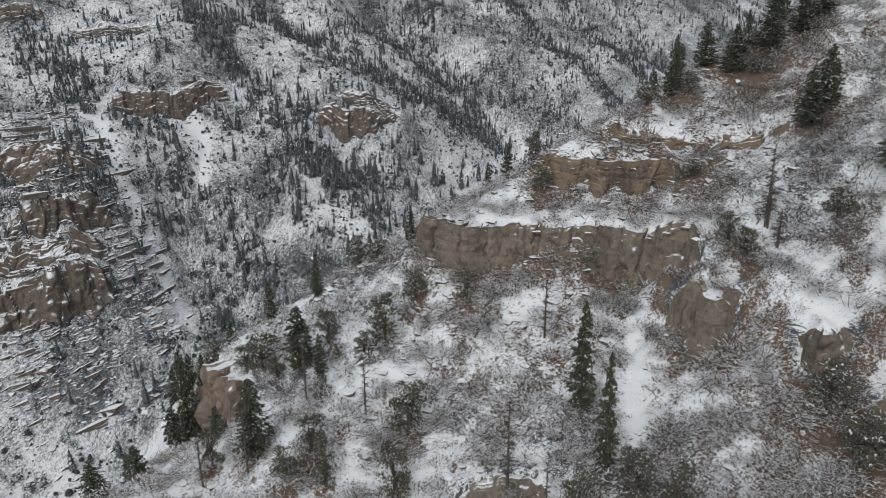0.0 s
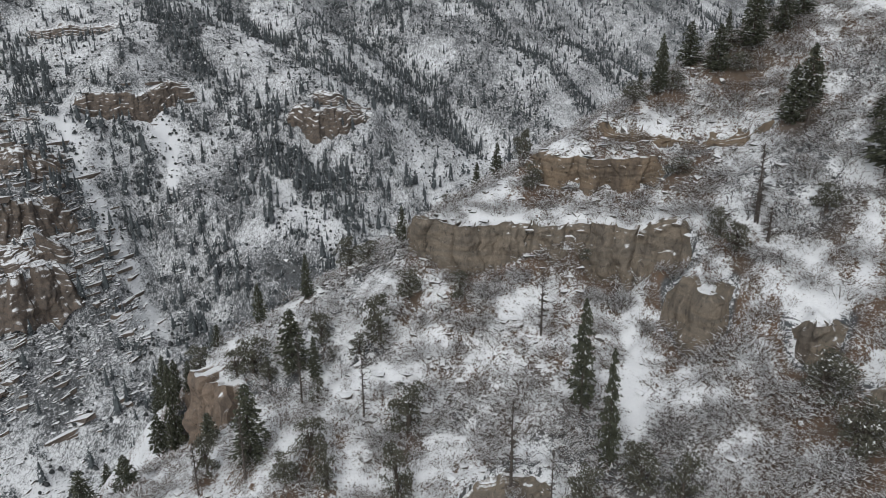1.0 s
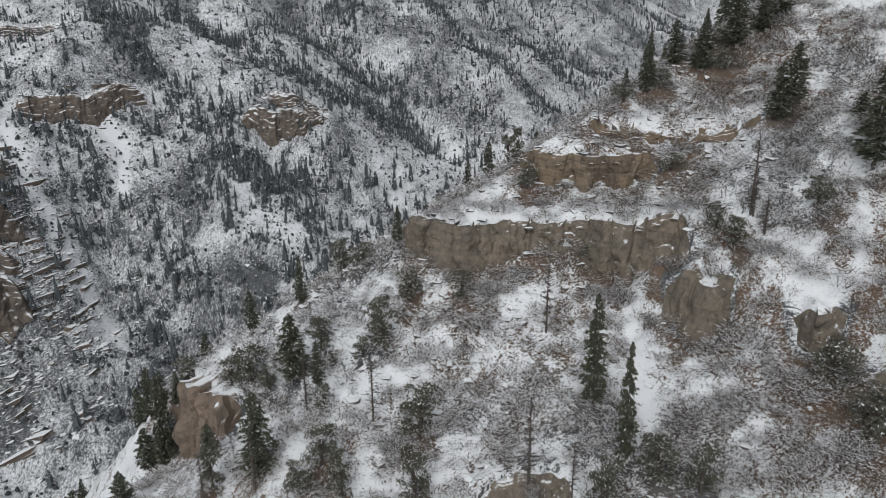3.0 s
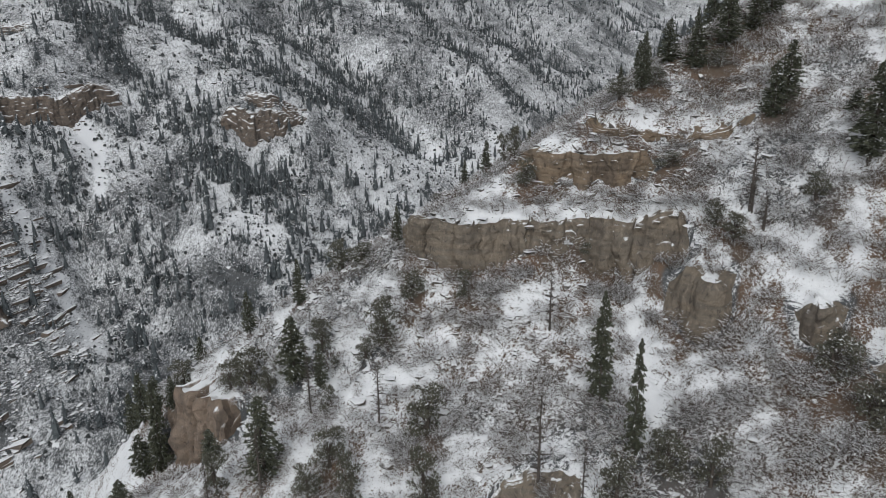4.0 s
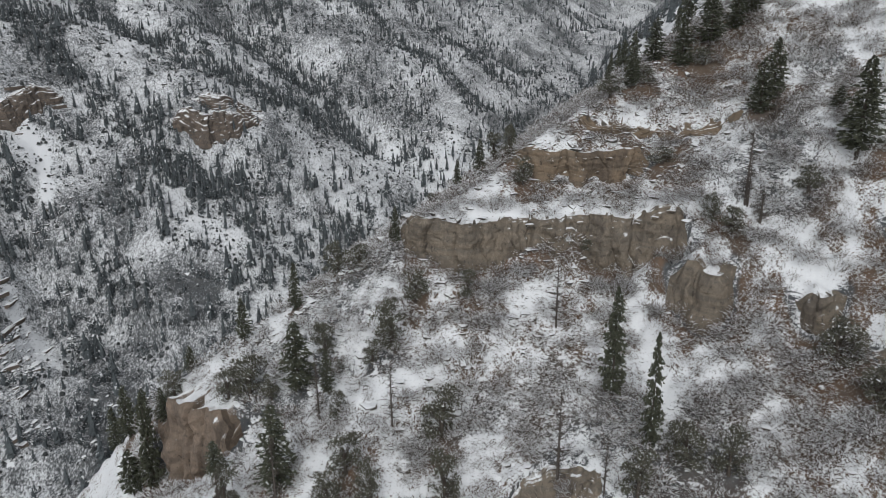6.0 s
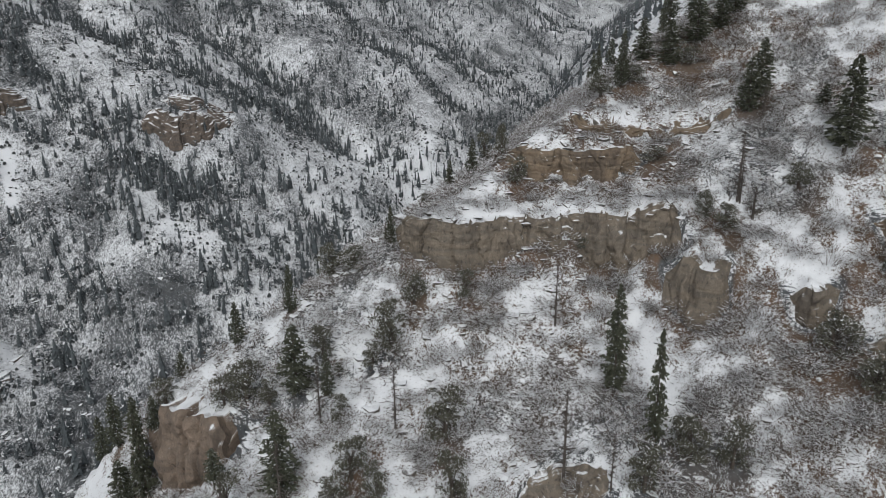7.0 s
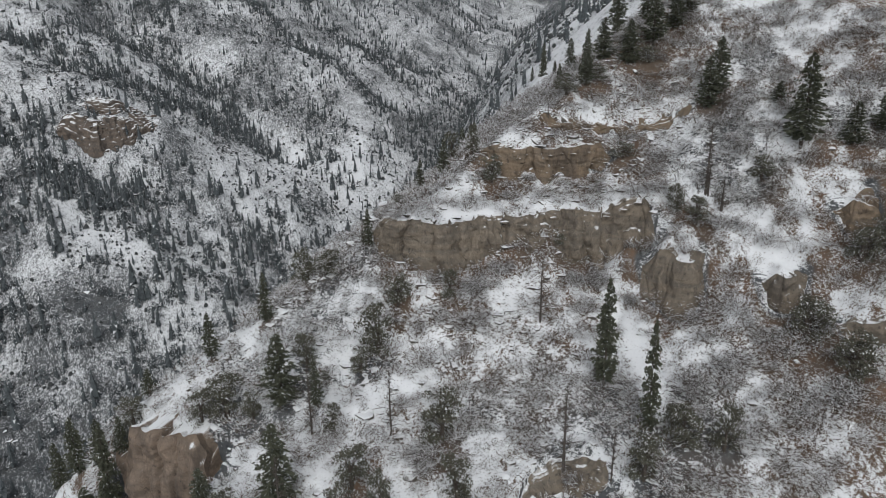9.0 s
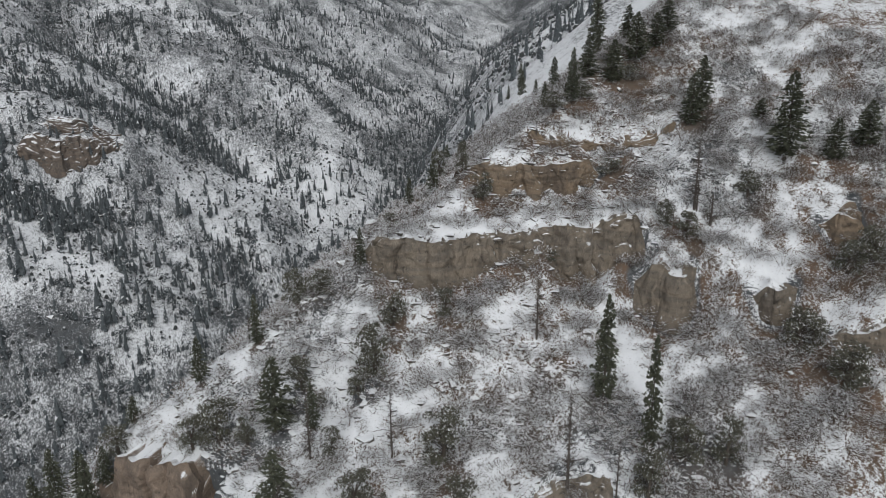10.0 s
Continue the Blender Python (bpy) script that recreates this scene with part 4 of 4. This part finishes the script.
for x, y, w, h in ((-1.7, 105.5, 6.0, 5.0), (1.5, 99.0, 5.0, 4.6), (-7.5, 99.5, 5.5, 3.8), (-7.6, 84.2, 2.6, 3.0), (-3.0, 92.0, 4.5, 4.0), (1.6, 68.4, 1.3, 0.9),
                   (-36.2, 73.0, 2.6, 2.2), (-37.4, 70.5, 2.2, 1.6), (-38.6, 68.0, 3.0, 2.4), (-40.0, 65.2, 2.4, 2.0), (-41.8, 63.5, 3.2, 2.6), (-38.0, 72.0, 3.4, 3.0), (-40.5, 69.0, 3.6, 3.0), (-43.5, 66.0, 3.6, 3.2)):
    stone = new("boulder", BOULDERS[rng.randint(len(BOULDERS))])
    stone.matrix_basis = Matrix.Translation((x, y, float(land(np.float64(x), np.float64(y))) + 0.1 * h)) @ Matrix.Rotation(rng.uniform(0, 6.28), 4, "Z") @ Matrix.Diagonal((0.65 * w, 0.5 * w, 0.5 * h, 1))
    tagged(stone, "big weathered outcrop stone on the ridge under snow", "boulder", "outcrop stones")

def brush_tris(seed):
    """A unit mound of twigs with flecks of snow caught on its outside."""
    r = np.random.RandomState(seed)
    flecks = []
    for k in range(104):
        a, f = r.uniform(0, 2 * math.pi), math.sqrt(r.uniform(0, 1))
        c = np.array((0.5 * f * math.cos(a), 0.5 * f * math.sin(a), 0.9 * math.sqrt(max(0, 1 - 0.9 * f * f)) * r.uniform(0.45, 1.05)))
        d = np.array((f * math.cos(a) + r.normal(0, 0.45), f * math.sin(a) + r.normal(0, 0.45), r.uniform(0.0, 1.1)))
        e = np.cross(d, (0, 0, 1)) + r.normal(0, 0.25, 3)
        d, e = d / np.linalg.norm(d) * r.uniform(0.10, 0.26), e / np.linalg.norm(e) * r.uniform(0.012, 0.026)
        flecks.append((c - e, c + e, c + d))
    return np.concatenate([shrub_tris(seed, 14, 1, 0.5, 0.009), np.array(flecks)])


templates = [(t.reshape(-1, 3), np.arange(t.size // 3).reshape(-1, 3)) for t in (brush_tris(s) for s in range(71, 79))]


def brush_chance(x, y):
    d = 0.32 + 0.68 * smooth(-0.3, 0.5, clumps(x, y)) - 0.2 * smooth(-5, -15, x)
    trail, _ = line_distance(x, y, [(21, 71), (18.5, 66), (18, 61), (16, 55), (15, 51)])
    d = d - np.exp(-((trail / 1.5) ** 2))
    for line, height, reach in CLIFFS.values():
        dist, _ = line_distance(x, y, line)
        d = d - 0.9 * np.exp(-(((dist - 0.3) / 1.0) ** 2))
    return np.clip(d, 0, 1)


sx, sy = on_ground(13500, -42, 62, 40, 108, brush_chance)
n = len(sx)
V, Fc = scatter(templates, sx, sy, land(sx, sy) - 0.05, np.clip(0.86 * rng.lognormal(0, 0.38, n), 0.25, 1.7), rng.uniform(1.3, 2.2, n), rng.uniform(0, 6.28, n), rng.randint(0, 8, n))
brush = new("brush", add_mesh("brush", V, Fc, TWIG))
tagged(brush, "low leafless brown brush dusted with snow", "brush", kind="stuff")

# layered stones: flat plates lying along the slope, near the cliffs and on the far side
plates = []
for k in range(6):
    bm = bmesh.new()
    bm.from_mesh(rock_mesh("plate", rng, 0.5, STONE, 11, False))
    bmesh.ops.triangulate(bm, faces=bm.faces[:])
    plates.append((np.array([v.co[:] for v in bm.verts]) * (1.6, 1.15, 1.15), np.array([[v.index for v in f.verts] for f in bm.faces])))
    bm.free()


def lay_plates(name, x, y, size, material, label, dip, sink):
    n, e = len(x), 2.0
    level = np.arctan2(land(x, y + e) - land(x, y - e), land(x + e, y) - land(x - e, y)) + 0.5 * math.pi
    V, Fc = scatter(plates, x, y, land(x, y) - sink * size, size, rng.uniform(0.7, 1.6, n), level + rng.normal(0, 0.3, n), rng.randint(0, 6, n), dip)
    return tagged(new(name, add_mesh(name, V, Fc, material)), label, "rocks", kind="stuff")


a, r = np.radians(rng.uniform(-46, 20, 60000)), np.sqrt(rng.uniform(150 ** 2, 460 ** 2, 60000))
fx, fy = C[0] + r * np.sin(a), C[1] + r * np.cos(a)
chance = 0.55 * rocky_nose(fx, fy) * smooth(-105, -140, fx) + 0.10 * smooth(0.8, 1.0, rock_and_haze_at(fx, fy)) * smooth(-0.1, 0.4, fbm(fx / 18, fy / 18 + 4, 3))
keep = (rng.rand(60000) < chance) & (right_wall(fx, fy) < near_slope(fx, fy) - 2)
fx, fy = fx[keep], fy[keep]
lay_plates("rubble", fx, fy, np.clip(0.85 * rng.lognormal(0, 0.45, len(fx)), 0.4, 2.4), STONE, "dark layered rubble and ledges streaked with snow", 0.12, 0.1)


# beds of rock breaking out of the western spur and round the far cliff bands
def bed_arrays(rng):
    """A broken length of rock bed, about three metres long for one high."""
    v = []
    for z in (-0.55, 0.3):
        for x, y in ((-1.6, -0.45), (-0.6, -0.6), (0.5, -0.55), (1.6, -0.4), (1.3, 0.5), (-1.4, 0.5)):
            v.append((x * rng.uniform(0.75, 1.2), y * rng.uniform(0.7, 1.25), z * rng.uniform(0.7, 1.2)))
    f = [(6, 7, 11), (7, 10, 11), (7, 8, 10), (8, 9, 10)]
    for i in range(6):
        j = (i + 1) % 6
        f += [(i, j, 6 + j), (i, 6 + j, 6 + i)]
    return np.array(v), np.array(f)


beds = [bed_arrays(rng) for _ in range(8)]
a, r = np.radians(rng.uniform(-46, 12, 40000)), np.sqrt(rng.uniform(150 ** 2, 450 ** 2, 40000))
fx, fy = C[0] + r * np.sin(a), C[1] + r * np.cos(a)
chance = 0.5 * rocky_nose(fx, fy) * smooth(-105, -135, fx)
for line, height, reach in FAR_CLIFFS.values():
    d, along = line_distance(fx, fy, line)
    chance = chance + 0.12 * np.exp(-((d / (0.7 * height)) ** 2)) * (along > 0.05) * (along < len(line) - 1.05)
keep = (rng.rand(40000) < chance * smooth(-0.35, 0.3, fbm(fx / 11 + 8, fy / 11, 3))) & (right_wall(fx, fy) < near_slope(fx, fy) - 2)
fx, fy = fx[keep], fy[keep]
for _ in range(3):
    e, fz = 1.5, land(fx, fy)
    sx, sy = (land(fx + e, fy) - land(fx - e, fy)) / (2 * e), (land(fx, fy + e) - land(fx, fy - e)) / (2 * e)
    step = np.clip((np.round(fz / 3.4) * 3.4 - fz) / (sx * sx + sy * sy + 0.05), -4, 4)
    fx, fy = fx + step * sx, fy + step * sy
n, e = len(fx), 3.0
level = np.arctan2(land(fx, fy + e) - land(fx, fy - e), land(fx + e, fy) - land(fx - e, fy)) + 0.5 * math.pi
low = (fy < 236) & (fx > -165)
for name, pick_out, tilt in (("rock_beds", ~low, 0.06), ("tilted_rock_beds", low, 0.3)):
    bx, by, m = fx[pick_out], fy[pick_out], int(pick_out.sum())
    V, Fc = scatter(beds, bx, by, land(bx, by) - 0.1, np.clip(0.8 * rng.lognormal(0, 0.5, m), 0.35, 2.6), rng.uniform(0.7, 1.7, m), level[pick_out] + rng.normal(0, 0.18, m), rng.randint(0, 8, m), tilt)
    tagged(new(name, add_mesh(name, V, Fc, CLIFF_FAR)), "dark brown beds of rock with snow lying on their ledges", "rocks", kind="stuff")


def ledge_chance(x, y):
    c = 0.05 * smooth(26, 12, x) + 0.22 * smooth(-0.1, 0.4, fbm(x / 6 + 70, y / 6, 3)) * smooth(24, 10, x) + 0.25 * smooth(75, 80, y + 0.3 * x) * smooth(-8, -3, x) * smooth(38, 30, x) * smooth(96, 90, y)
    crest, _ = line_distance(x, y, [(-37, 72), (-33, 77.5), (-25.5, 78.2), (-20, 79.8), (-15, 80.8), (-8, 81.5), (-4, 84)])
    return c + 0.5 * np.exp(-((crest / 1.3) ** 2))


px, py = on_ground(14000, -42, 50, 44, 98, ledge_chance)
lay_plates("ledge_stones", px, py, np.clip(0.40 * rng.lognormal(0, 0.45, len(px)), 0.15, 0.9), STONE, "flat layered stones breaking through the snow", 0.0, 0.10)
